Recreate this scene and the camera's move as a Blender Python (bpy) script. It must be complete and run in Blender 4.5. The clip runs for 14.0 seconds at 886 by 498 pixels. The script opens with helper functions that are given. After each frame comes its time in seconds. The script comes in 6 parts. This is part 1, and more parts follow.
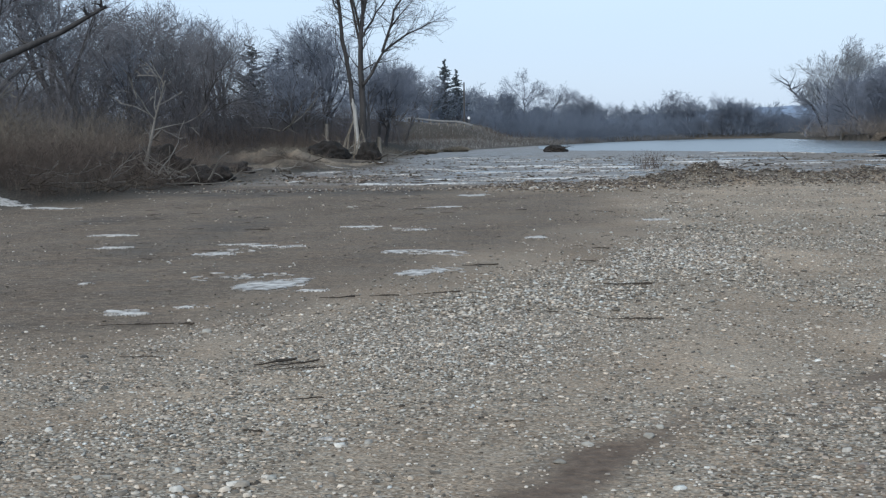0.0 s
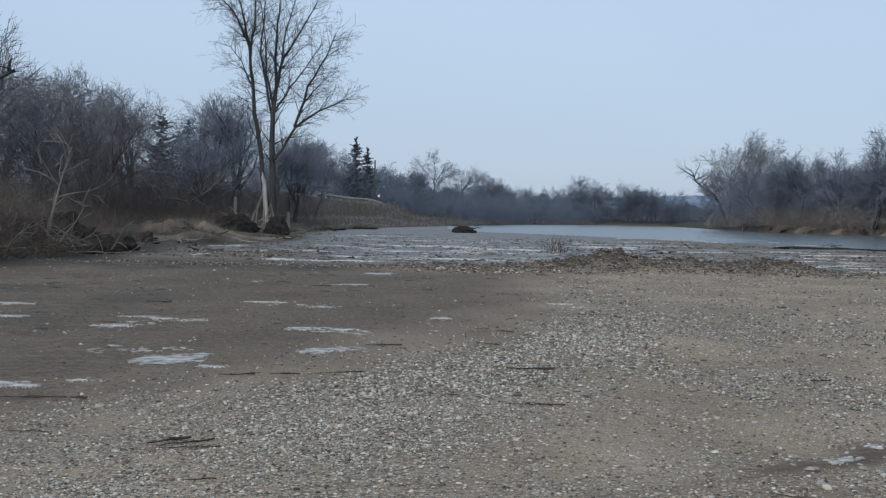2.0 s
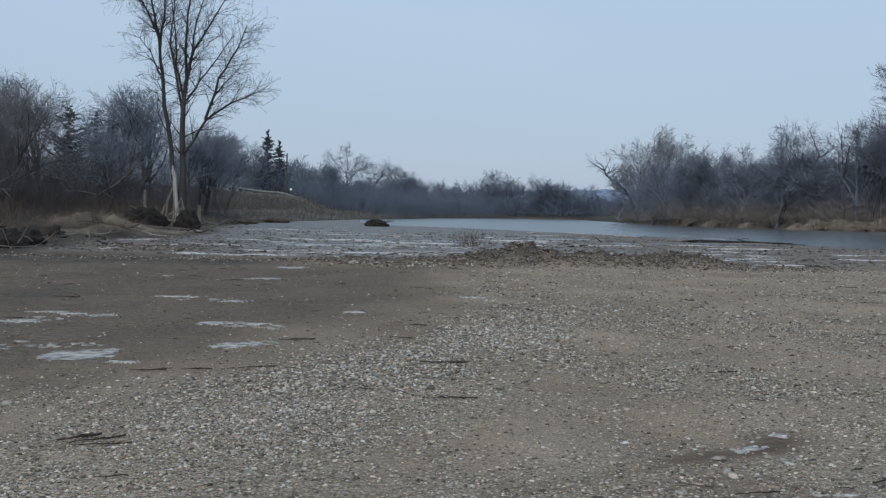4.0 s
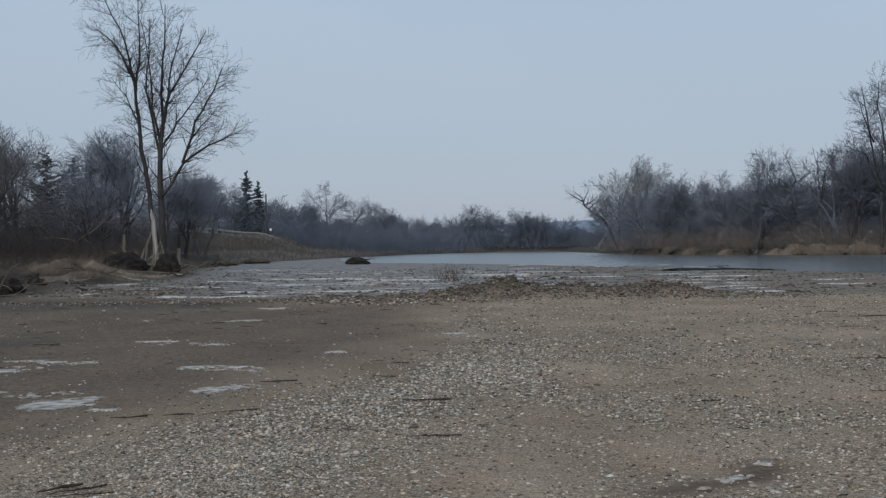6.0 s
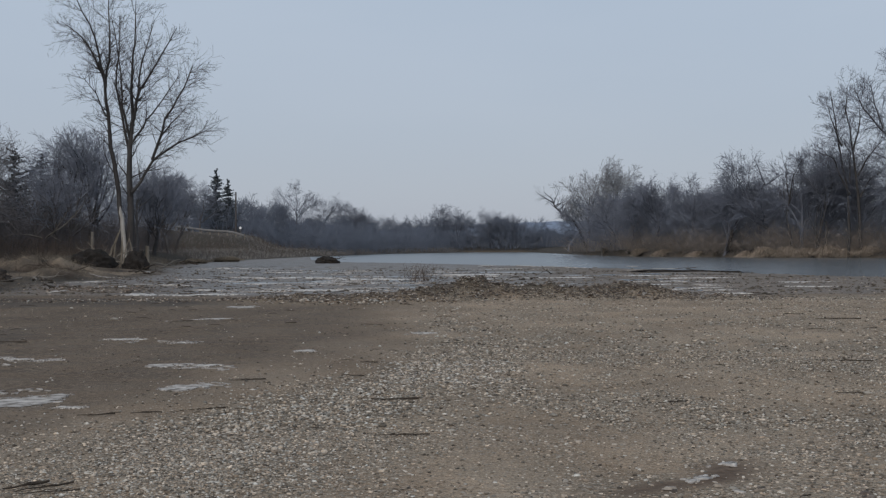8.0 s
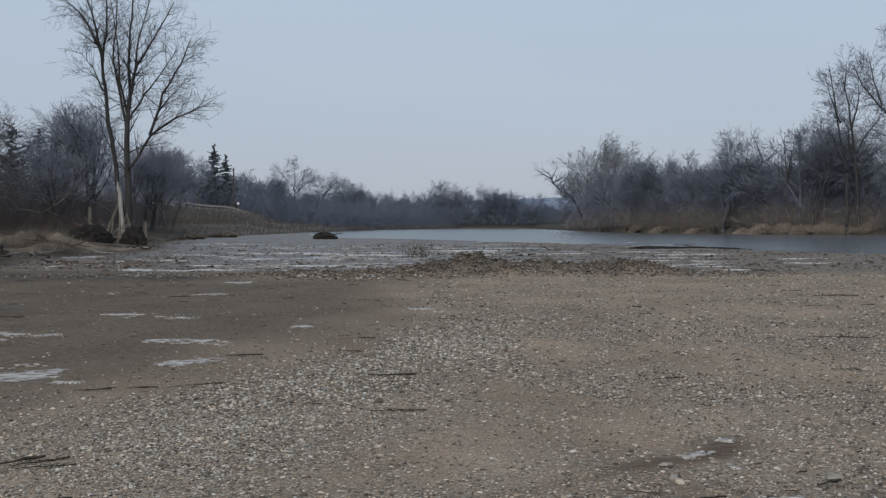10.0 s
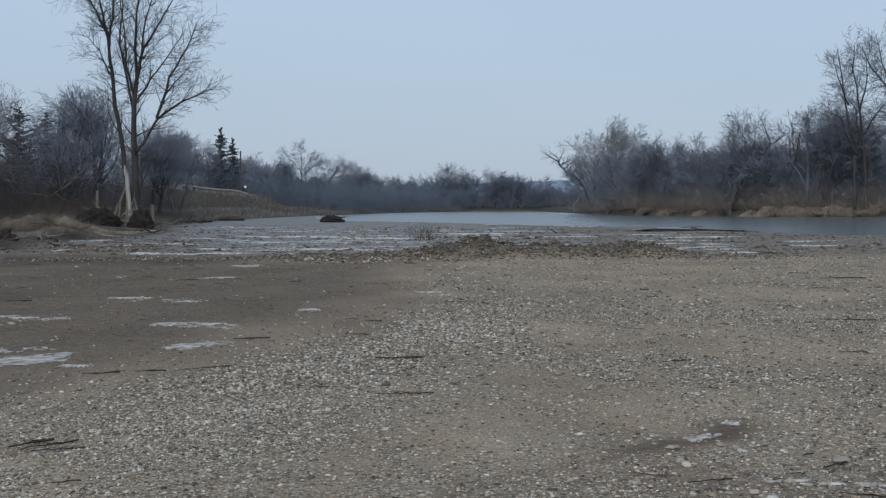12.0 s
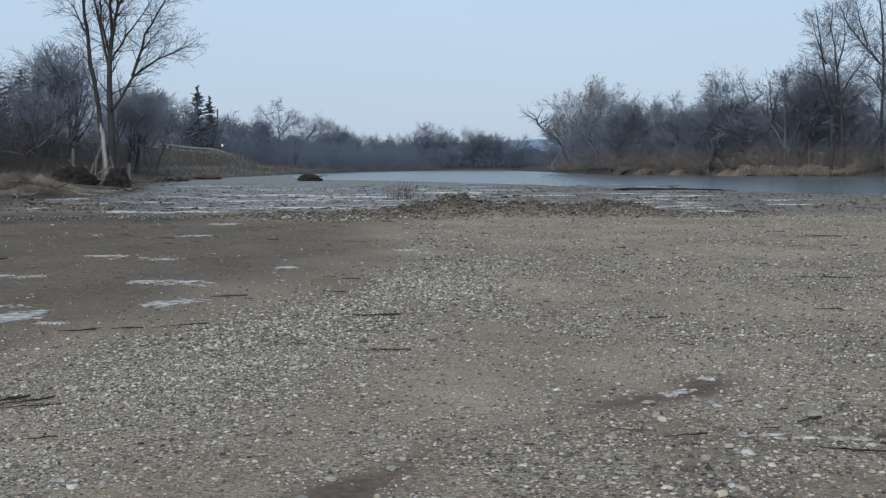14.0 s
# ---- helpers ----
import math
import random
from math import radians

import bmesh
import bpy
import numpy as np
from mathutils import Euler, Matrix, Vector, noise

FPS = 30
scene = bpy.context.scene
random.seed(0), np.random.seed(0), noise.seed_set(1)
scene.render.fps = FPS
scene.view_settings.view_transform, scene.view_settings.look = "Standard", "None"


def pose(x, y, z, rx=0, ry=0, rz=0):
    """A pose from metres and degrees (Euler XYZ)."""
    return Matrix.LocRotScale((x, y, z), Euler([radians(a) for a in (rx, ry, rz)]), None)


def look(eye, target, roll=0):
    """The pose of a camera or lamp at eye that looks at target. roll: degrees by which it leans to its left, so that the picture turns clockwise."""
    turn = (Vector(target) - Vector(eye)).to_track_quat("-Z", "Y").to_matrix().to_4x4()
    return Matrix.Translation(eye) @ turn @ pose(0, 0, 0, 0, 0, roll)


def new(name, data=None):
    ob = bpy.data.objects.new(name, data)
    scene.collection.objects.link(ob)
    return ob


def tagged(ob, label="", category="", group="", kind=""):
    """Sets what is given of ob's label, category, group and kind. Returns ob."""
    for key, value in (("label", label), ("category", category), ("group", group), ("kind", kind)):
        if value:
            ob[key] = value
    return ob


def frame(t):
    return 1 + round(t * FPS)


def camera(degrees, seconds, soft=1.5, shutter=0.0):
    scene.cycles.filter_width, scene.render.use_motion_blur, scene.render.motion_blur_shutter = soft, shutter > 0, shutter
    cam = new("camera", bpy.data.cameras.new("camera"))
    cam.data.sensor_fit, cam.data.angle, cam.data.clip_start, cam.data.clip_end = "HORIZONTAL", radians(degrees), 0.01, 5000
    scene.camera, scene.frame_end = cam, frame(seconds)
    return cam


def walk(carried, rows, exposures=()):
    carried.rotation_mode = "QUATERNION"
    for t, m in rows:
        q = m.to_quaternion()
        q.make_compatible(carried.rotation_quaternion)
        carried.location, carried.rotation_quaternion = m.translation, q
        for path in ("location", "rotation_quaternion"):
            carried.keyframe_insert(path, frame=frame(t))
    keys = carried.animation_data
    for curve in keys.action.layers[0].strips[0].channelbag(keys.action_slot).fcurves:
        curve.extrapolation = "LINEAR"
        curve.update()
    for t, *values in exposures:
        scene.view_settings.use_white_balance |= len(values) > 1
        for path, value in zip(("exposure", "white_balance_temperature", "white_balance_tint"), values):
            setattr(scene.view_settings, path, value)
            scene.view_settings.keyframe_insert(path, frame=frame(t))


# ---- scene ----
cam = camera(37.39, 14.0, soft=1.3)
PATH = [
    (0.0, look((-0.038, -0.034, 1.558), (-1.473, 9.826, 0.702), -1.01)),
    (0.5, look((-0.031, -0.036, 1.568), (-1.390, 9.834, 0.712), 0.23)),
    (1.0, look((-0.024, -0.011, 1.577), (-1.369, 9.887, 1.101), 0.93)),
    (1.5, look((-0.020, -0.019, 1.570), (-1.119, 9.916, 1.284), 1.11)),
    (2.0, look((-0.022, 0.027, 1.577), (-0.757, 9.997, 1.317), 1.07)),
    (2.5, look((-0.022, 0.028, 1.579), (-0.576, 10.008, 1.289), 0.55)),
    (3.0, look((-0.034, 0.039, 1.583), (-0.456, 10.024, 1.239), 0.95)),
    (3.5, look((-0.033, 0.031, 1.573), (-0.398, 10.019, 1.227), 0.76)),
    (4.0, look((-0.027, -0.011, 1.584), (-0.095, 9.984, 1.287), 1.12)),
    (4.2, look((-0.017, 0.047, 1.578), (0.055, 10.044, 1.310), 0.89)),
    (6.3, look((-0.002, -0.003, 1.601), (0.030, 9.997, 1.584), -0.85)),
    (6.5, look((0.000, 0.000, 1.600), (0.000, 10.000, 1.577), -0.90)),
    (7.0, look((-0.008, -0.025, 1.609), (0.164, 9.973, 1.669), -1.06)),
    (7.5, look((-0.012, -0.008, 1.613), (0.284, 9.986, 1.761), -0.56)),
    (8.0, look((-0.000, -0.036, 1.599), (0.302, 9.960, 1.571), -0.12)),
    (8.5, look((0.001, -0.040, 1.595), (0.285, 9.955, 1.430), 0.12)),
    (11.0, look((0.012, 0.010, 1.597), (0.344, 10.001, 1.341), -0.07)),
    (11.5, look((0.009, -0.017, 1.600), (0.285, 9.974, 1.282), -0.00)),
    (12.0, look((0.011, -0.016, 1.598), (0.274, 9.975, 1.257), -0.09)),
    (12.5, look((0.017, -0.021, 1.597), (0.143, 9.971, 1.227), -0.05)),
    (13.0, look((-0.010, -0.011, 1.588), (0.127, 9.971, 1.016), -0.18)),
    (13.5, look((0.007, -0.014, 1.578), (0.144, 9.968, 0.982), 0.17)),
    (14.0, look((0.018, -0.005, 1.578), (0.447, 9.965, 0.925), -0.03)),
]
EXPOSURES = [(0.0, 0.57, 6310, 7), (0.9, 0.53, 6300, 7.5), (1.6, 0.30, 6300, 8), (3.0, 0.0, 6290, 7), (4.2, 0.03, 6310, 7), (6.3, -0.16, 6780, 10), (8.7, -0.16, 7010, 13), (10.8, -0.02, 6680, 10), (13.0, 0.07, 6350, 7), (14.0, 0.22, 6340, 7)]
walk(cam, PATH, EXPOSURES)

# ---------- light ----------
SUN_EL, SUN_AZ = radians(38), radians(200)
world = bpy.data.worlds.new("overcast_sky")
scene.world = world
world.use_nodes = True
wn, wl = world.node_tree.nodes, world.node_tree.links
wn.clear()
sky = wn.new("ShaderNodeTexSky")
sky.sky_type, sky.sun_disc = "NISHITA", False
sky.sun_elevation, sky.sun_rotation = SUN_EL, SUN_AZ
sky_bg = wn.new("ShaderNodeBackground")
sky_bg.inputs[1].default_value = 0.014
wl.new(sky.outputs[0], sky_bg.inputs[0])
wco = wn.new("ShaderNodeTexCoord")
wmap = wn.new("ShaderNodeMapping")
wmap.inputs["Scale"].default_value = (1.0, 1.0, 4.0)
wno = wn.new("ShaderNodeTexNoise")
wno.inputs["Scale"].default_value, wno.inputs["Detail"].default_value = 1.6, 4.0
wramp = wn.new("ShaderNodeValToRGB")
wramp.color_ramp.elements[0].position, wramp.color_ramp.elements[1].position = 0.3, 0.7
wramp.color_ramp.elements[0].color = (0.355, 0.474, 0.622, 1)
wramp.color_ramp.elements[1].color = (0.438, 0.548, 0.69, 1)
cloud_bg = wn.new("ShaderNodeBackground")
cloud_bg.inputs[1].default_value = 1.0
wl.new(wco.outputs["Generated"], wmap.inputs[0])
wl.new(wmap.outputs[0], wno.inputs["Vector"])
wl.new(wno.outputs[0], wramp.inputs[0])
wsep = wn.new("ShaderNodeSeparateXYZ")
wl.new(wco.outputs["Generated"], wsep.inputs[0])
wrise = wn.new("ShaderNodeMapRange")
wrise.inputs[1].default_value, wrise.inputs[2].default_value = 0.0, 0.24
wl.new(wsep.outputs[2], wrise.inputs[0])
wmix = wn.new("ShaderNodeMix")
wmix.data_type, wmix.blend_type = "RGBA", "MIX"
wmix.inputs[6].default_value = (0.365, 0.432, 0.548, 1)
wl.new(wrise.outputs[0], wmix.inputs[0])
wl.new(wramp.outputs[0], wmix.inputs[7])
wl.new(wmix.outputs[2], cloud_bg.inputs[0])
wadd = wn.new("ShaderNodeAddShader")
wout = wn.new("ShaderNodeOutputWorld")
wl.new(sky_bg.outputs[0], wadd.inputs[0])
wl.new(cloud_bg.outputs[0], wadd.inputs[1])
wl.new(wadd.outputs[0], wout.inputs[0])
sun = new("sun", bpy.data.lights.new("sun", "SUN"))
sun.data.energy, sun.data.angle, sun.data.color = 1.58, radians(30), (1.0, 0.962, 0.905)
sun.matrix_world = look((math.sin(SUN_AZ) * 50 * math.cos(SUN_EL), math.cos(SUN_AZ) * 50 * math.cos(SUN_EL), 50 * math.sin(SUN_EL)), (0, 0, 0))


# ---------- materials ----------
def material(name, low, high, scale=6.0, fine=60.0, rough=0.85, bump=0.3, space="Object", spread=0.25, metal=0.0, stretch=(1, 1, 1), island=False, each=False, dist=0.01, even=0.0):
    """Two scales of colour variation and a relief; island or each vary it from piece to piece,
    even levels out the shading of thin blades as in a mass of fine twigs."""
    m = bpy.data.materials.new(name)
    m.use_nodes = True
    n, l = m.node_tree.nodes, m.node_tree.links
    bsdf = n["Principled BSDF"]
    co = n.new("ShaderNodeTexCoord")
    mp = n.new("ShaderNodeMapping")
    mp.inputs["Scale"].default_value = stretch
    l.new(co.outputs[space], mp.inputs[0])
    a, b = n.new("ShaderNodeTexNoise"), n.new("ShaderNodeTexNoise")
    a.inputs["Scale"].default_value, a.inputs["Detail"].default_value = scale, 5
    b.inputs["Scale"].default_value, b.inputs["Detail"].default_value = fine, 3
    l.new(mp.outputs[0], a.inputs["Vector"])
    l.new(mp.outputs[0], b.inputs["Vector"])
    mix = n.new("ShaderNodeMath")
    mix.operation = "MULTIPLY_ADD"
    l.new(b.outputs[0], mix.inputs[0])
    mix.inputs[1].default_value = 0.5
    l.new(a.outputs[0], mix.inputs[2])
    last = mix.outputs[0]
    if island or each:
        if island:
            rnd = n.new("ShaderNodeNewGeometry").outputs["Random Per Island"]
        else:
            rnd = n.new("ShaderNodeObjectInfo").outputs["Random"]
        add = n.new("ShaderNodeMath")
        add.operation = "MULTIPLY_ADD"
        l.new(rnd, add.inputs[0])
        add.inputs[1].default_value = 0.9
        l.new(last, add.inputs[2])
        sub = n.new("ShaderNodeMath")
        sub.operation = "SUBTRACT"
        l.new(add.outputs[0], sub.inputs[0])
        sub.inputs[1].default_value = 0.45
        last = sub.outputs[0]
    ramp = n.new("ShaderNodeValToRGB")
    ramp.color_ramp.elements[0].position, ramp.color_ramp.elements[1].position = 0.75 - spread, 0.75 + spread
    ramp.color_ramp.elements[0].color, ramp.color_ramp.elements[1].color = (*low, 1), (*high, 1)
    l.new(last, ramp.inputs[0])
    l.new(ramp.outputs[0], bsdf.inputs["Base Color"])
    bsdf.inputs["Roughness"].default_value, bsdf.inputs["Metallic"].default_value = rough, metal
    bsdf.inputs["Specular IOR Level"].default_value = 0.25
    if bump:
        bp = n.new("ShaderNodeBump")
        bp.inputs["Strength"].default_value, bp.inputs["Distance"].default_value = bump, dist
        l.new(mix.outputs[0], bp.inputs["Height"])
        l.new(bp.outputs[0], bsdf.inputs["Normal"])
    if even:
        geo, blend = n.new("ShaderNodeNewGeometry"), n.new("ShaderNodeMix")
        blend.data_type = "VECTOR"
        blend.inputs[0].default_value = even
        l.new(geo.outputs["Normal"], blend.inputs[4])
        blend.inputs[5].default_value = (0.0, -0.62, 0.78)
        unit = n.new("ShaderNodeVectorMath")
        unit.operation = "NORMALIZE"
        l.new(blend.outputs[1], unit.inputs[0])
        l.new(unit.outputs[0], bsdf.inputs["Normal"])
    return m


def thin_out(m):
    """Ice frosted in the middle and clear where it thins towards the rim and in its melted spots."""
    n, l = m.node_tree.nodes, m.node_tree.links
    frost = n.new("ShaderNodeAttribute")
    frost.attribute_name = "frost"
    melt = n.new("ShaderNodeTexNoise")
    melt.inputs["Scale"].default_value, melt.inputs["Detail"].default_value = 7.0, 5
    l.new(n.new("ShaderNodeTexCoord").outputs["Object"], melt.inputs["Vector"])
    spot = n.new("ShaderNodeMapRange")
    spot.inputs[1].default_value, spot.inputs[2].default_value = 0.34, 0.56
    spot.inputs[3].default_value, spot.inputs[4].default_value = 0.5, 1.0
    l.new(melt.outputs[0], spot.inputs[0])
    both = n.new("ShaderNodeMath")
    both.operation = "MULTIPLY"
    l.new(frost.outputs["Fac"], both.inputs[0])
    l.new(spot.outputs[0], both.inputs[1])
    l.new(both.outputs[0], n["Principled BSDF"].inputs["Alpha"])


def stone_material(name, dark, mid, light, pale, rough=0.85):
    """Mixed river stones: most near the colour of the silt, some dark, a few almost white."""
    m = bpy.data.materials.new(name)
    m.use_nodes = True
    n, l = m.node_tree.nodes, m.node_tree.links
    bsdf = n["Principled BSDF"]
    geo = n.new("ShaderNodeNewGeometry")
    ramp = n.new("ShaderNodeValToRGB")
    e = ramp.color_ramp.elements
    e[0].position, e[0].color = 0.0, (*dark, 1)
    e[1].position, e[1].color = 1.0, (*pale, 1)
    for at, colour in ((0.32, mid), (0.76, light)):
        k = e.new(at)
        k.color = (*colour, 1)
    l.new(geo.outputs["Random Per Island"], ramp.inputs[0])
    # warm and cool stones side by side
    shift = n.new("ShaderNodeMath")
    shift.operation = "MULTIPLY"
    shift.inputs[1].default_value = 37.3
    l.new(geo.outputs["Random Per Island"], shift.inputs[0])
    wrap = n.new("ShaderNodeMath")
    wrap.operation = "FRACT"
    l.new(shift.outputs[0], wrap.inputs[0])
    hue = n.new("ShaderNodeValToRGB")
    hue.color_ramp.elements[0].color, hue.color_ramp.elements[1].color = (1.10, 0.98, 0.88, 1), (0.93, 1.0, 1.07, 1)
    l.new(wrap.outputs[0], hue.inputs[0])
    co, grain = n.new("ShaderNodeTexCoord"), n.new("ShaderNodeTexNoise")
    grain.inputs["Scale"].default_value, grain.inputs["Detail"].default_value = 45.0, 4
    l.new(co.outputs["Object"], grain.inputs["Vector"])
    speck = n.new("ShaderNodeValToRGB")
    speck.color_ramp.elements[0].position, speck.color_ramp.elements[1].position = 0.3, 0.7
    speck.color_ramp.elements[0].color, speck.color_ramp.elements[1].color = (0.72, 0.71, 0.70, 1), (1.2, 1.2, 1.2, 1)
    l.new(grain.outputs[0], speck.inputs[0])
    last = ramp.outputs[0]
    for extra in (hue.outputs[0], speck.outputs[0]):
        x = n.new("ShaderNodeMix")
        x.data_type, x.blend_type = "RGBA", "MULTIPLY"
        x.inputs[0].default_value = 1.0
        l.new(last, x.inputs[6])
        l.new(extra, x.inputs[7])
        last = x.outputs[2]
    l.new(last, bsdf.inputs["Base Color"])
    bsdf.inputs["Roughness"].default_value = rough
    bsdf.inputs["Specular IOR Level"].default_value = 0.25
    return m


def ground_material():
    """Silt with fine gravel; damp mud, gravel and bank soil by the masks on the mesh."""
    m = bpy.data.materials.new("river_bed")
    m.use_nodes = True
    n, l = m.node_tree.nodes, m.node_tree.links
    bsdf = n["Principled BSDF"]
    co = n.new("ShaderNodeTexCoord")

    def tex(kind, scale, detail=4, stretch=None):
        t = n.new(kind)
        t.inputs["Scale"].default_value = scale
        if kind == "ShaderNodeTexNoise":
            t.inputs["Detail"].default_value = detail
        src = co.outputs["Object"]
        if stretch:
            mp = n.new("ShaderNodeMapping")
            mp.inputs["Scale"].default_value = stretch
            l.new(src, mp.inputs[0])
            src = mp.outputs[0]
        l.new(src, t.inputs["Vector"])
        return t

    def ramp(src, p0, p1, c0, c1):
        r = n.new("ShaderNodeValToRGB")
        r.color_ramp.elements[0].position, r.color_ramp.elements[1].position = p0, p1
        r.color_ramp.elements[0].color, r.color_ramp.elements[1].color = (*c0, 1), (*c1, 1)
        l.new(src, r.inputs[0])
        return r.outputs[0]

    def mixc(fac, a, b):
        x = n.new("ShaderNodeMix")
        x.data_type = "RGBA"
        l.new(fac, x.inputs[0])
        l.new(a, x.inputs[6])
        l.new(b, x.inputs[7])
        return x.outputs[2]

    def mask(name):
        a = n.new("ShaderNodeAttribute")
        a.attribute_name = name
        return a.outputs["Fac"]

    def math(op, a, b):
        x = n.new("ShaderNodeMath")
        x.operation, x.use_clamp = op, True
        for i, v in enumerate((a, b)):
            if isinstance(v, float):
                x.inputs[i].default_value = v
            else:
                l.new(v, x.inputs[i])
        return x.outputs[0]

    patch = tex("ShaderNodeTexNoise", 0.55, 6, (1.0, 0.6, 1.0))
    grain = tex("ShaderNodeTexNoise", 14, 6)
    peb = tex("ShaderNodeTexVoronoi", 48, 4, (0.8, 1.2, 1.0))
    peb2 = tex("ShaderNodeTexVoronoi", 24, 4, (0.75, 1.0, 1.0))
    sand = ramp(patch.outputs[0], 0.35, 0.65, (0.232, 0.166, 0.112), (0.352, 0.262, 0.184))
    drift = tex("ShaderNodeTexNoise", 0.9, 5, (1.0, 0.7, 1.0))
    sand = mixc(ramp(drift.outputs[0], 0.42, 0.60, (0, 0, 0), (0.75, 0.75, 0.75)), sand, ramp(patch.outputs[0], 0.35, 0.65, (0.208, 0.166, 0.124), (0.30, 0.250, 0.193)))
    sand = mixc(ramp(grain.outputs[0], 0.4, 0.62, (0, 0, 0), (0.55, 0.55, 0.55)), sand, ramp(patch.outputs[0], 0.4, 0.6, (0.165, 0.117, 0.079), (0.388, 0.292, 0.203)))
    dust = tex("ShaderNodeTexNoise", 75, 4, (0.7, 1.3, 1.0))
    dark = n.new("ShaderNodeMix")
    dark.data_type, dark.blend_type = "RGBA", "MULTIPLY"
    dark.inputs[0].default_value = 1.0
    l.new(sand, dark.inputs[6])
    l.new(ramp(dust.outputs[0], 0.32, 0.66, (0.33, 0.32, 0.31), (1.6, 1.62, 1.65)), dark.inputs[7])
    sand = dark.outputs[2]
    hue = n.new("ShaderNodeSeparateColor")
    l.new(peb.outputs["Color"], hue.inputs[0])
    pcol = ramp(hue.outputs[0], 0.1, 0.95, (0.09, 0.073, 0.056), (0.55, 0.485, 0.395))
    # shade between pebbles painted in: colour darkens towards each cell's edge
    gap_shade = ramp(peb.outputs["Distance"], 0.25, 0.55, (1, 1, 1), (0.25, 0.25, 0.25))
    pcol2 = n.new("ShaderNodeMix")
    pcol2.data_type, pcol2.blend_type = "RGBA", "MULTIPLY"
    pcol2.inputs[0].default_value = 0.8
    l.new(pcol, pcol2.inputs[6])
    l.new(gap_shade, pcol2.inputs[7])
    keep = ramp(hue.outputs[1], 0.30, 0.40, (0, 0, 0), (1, 1, 1))
    speck = tex("ShaderNodeTexVoronoi", 105, 4, (0.7, 1.3, 1.0))
    shue = n.new("ShaderNodeSeparateColor")
    l.new(speck.outputs["Color"], shue.inputs[0])
    grit = ramp(shue.outputs[0], 0.1, 0.95, (0.085, 0.060, 0.042), (0.43, 0.338, 0.248))
    sand = mixc(ramp(shue.outputs[1], 0.40, 0.60, (0, 0, 0), (0.6, 0.6, 0.6)), sand, grit)
    phue = n.new("ShaderNodeSeparateColor")
    l.new(peb2.outputs["Color"], phue.inputs[0])
    stone = math("MULTIPLY", ramp(peb2.outputs["Distance"], 0.26, 0.36, (1, 1, 1), (0, 0, 0)), ramp(phue.outputs[1], 0.50, 0.56, (0, 0, 0), (1, 1, 1)))
    sand = mixc(math("MULTIPLY", stone, math("ADD", mask("gravel"), 0.25)), sand, ramp(phue.outputs[0], 0.1, 0.9, (0.06, 0.051, 0.042), (0.50, 0.45, 0.38)))
    gmask = math("MULTIPLY", keep, math("ADD", mask("gravel"), 0.12))
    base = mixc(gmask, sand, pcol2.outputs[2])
    mud = ramp(patch.outputs[0], 0.3, 0.7, (0.064, 0.050, 0.040), (0.116, 0.092, 0.073))
    streak = tex("ShaderNodeTexNoise", 1.5, 8, (0.7, 1.6, 1.0))
    mud = mixc(ramp(streak.outputs[0], 0.46, 0.60, (0, 0, 0), (0.85, 0.85, 0.85)), mud, ramp(grain.outputs[0], 0.3, 0.7, (0.082, 0.060, 0.044), (0.138, 0.101, 0.075)))
    mud = mixc(ramp(streak.outputs[0], 0.30, 0.44, (0.8, 0.8, 0.8), (0, 0, 0)), mud, ramp(grain.outputs[0], 0.3, 0.7, (0.050, 0.042, 0.036), (0.104, 0.088, 0.075)))
    mud = mixc(ramp(shue.outputs[1], 0.55, 0.75, (0, 0, 0), (0.45, 0.45, 0.45)), mud, grit)
    fleck = n.new("ShaderNodeMix")
    fleck.data_type, fleck.blend_type = "RGBA", "MULTIPLY"
    fleck.inputs[0].default_value = 1.0
    blot = tex("ShaderNodeTexNoise", 11, 7, (0.8, 1.2, 1.0))
    l.new(mud, fleck.inputs[6])
    l.new(ramp(blot.outputs[0], 0.34, 0.64, (0.68, 0.67, 0.66), (1.24, 1.25, 1.26)), fleck.inputs[7])
    mud = fleck.outputs[2]
    base = mixc(math("MULTIPLY", mask("wet"), 0.95), base, mud)
    slick = ramp(streak.outputs[0], 0.36, 0.60, (0.85, 0.85, 0.85), (0.35, 0.35, 0.35))
    base = mixc(math("MULTIPLY", mask("slate"), slick), base, ramp(grain.outputs[0], 0.3, 0.7, (0.036, 0.034, 0.032), (0.074, 0.069, 0.064)))
    base = mixc(math("MULTIPLY", mask("damp"), 0.85), base, ramp(grain.outputs[0], 0.3, 0.7, (0.078, 0.055, 0.041), (0.150, 0.108, 0.081)))
    soil = ramp(grain.outputs[0], 0.35, 0.7, (0.03, 0.026, 0.022), (0.085, 0.073, 0.060))
    base = mixc(mask("soil"), base, soil)
    silt = ramp(streak.outputs[0], 0.38, 0.62, (0.06, 0.053, 0.047), (0.175, 0.155, 0.137))
    base = mixc(math("MULTIPLY", mask("flats"), 0.75), base, silt)
    rough = n.new("ShaderNodeMapRange")
    l.new(mask("wet"), rough.inputs[0])
    rough.inputs[3].default_value, rough.inputs[4].default_value = 0.92, 0.75
    l.new(base, bsdf.inputs["Base Color"])
    # films of water over the flats
    film = ramp(streak.outputs[0], 0.44, 0.58, (0.38, 0.38, 0.38), (0.12, 0.12, 0.12))
    l.new(math("SUBTRACT", rough.outputs[0], math("MULTIPLY", mask("flats"), film)), bsdf.inputs["Roughness"])
    l.new(math("SUBTRACT", math("ADD", math("MULTIPLY", mask("flats"), 0.26), 0.12), math("MULTIPLY", mask("wet"), 0.08)), bsdf.inputs["Specular IOR Level"])
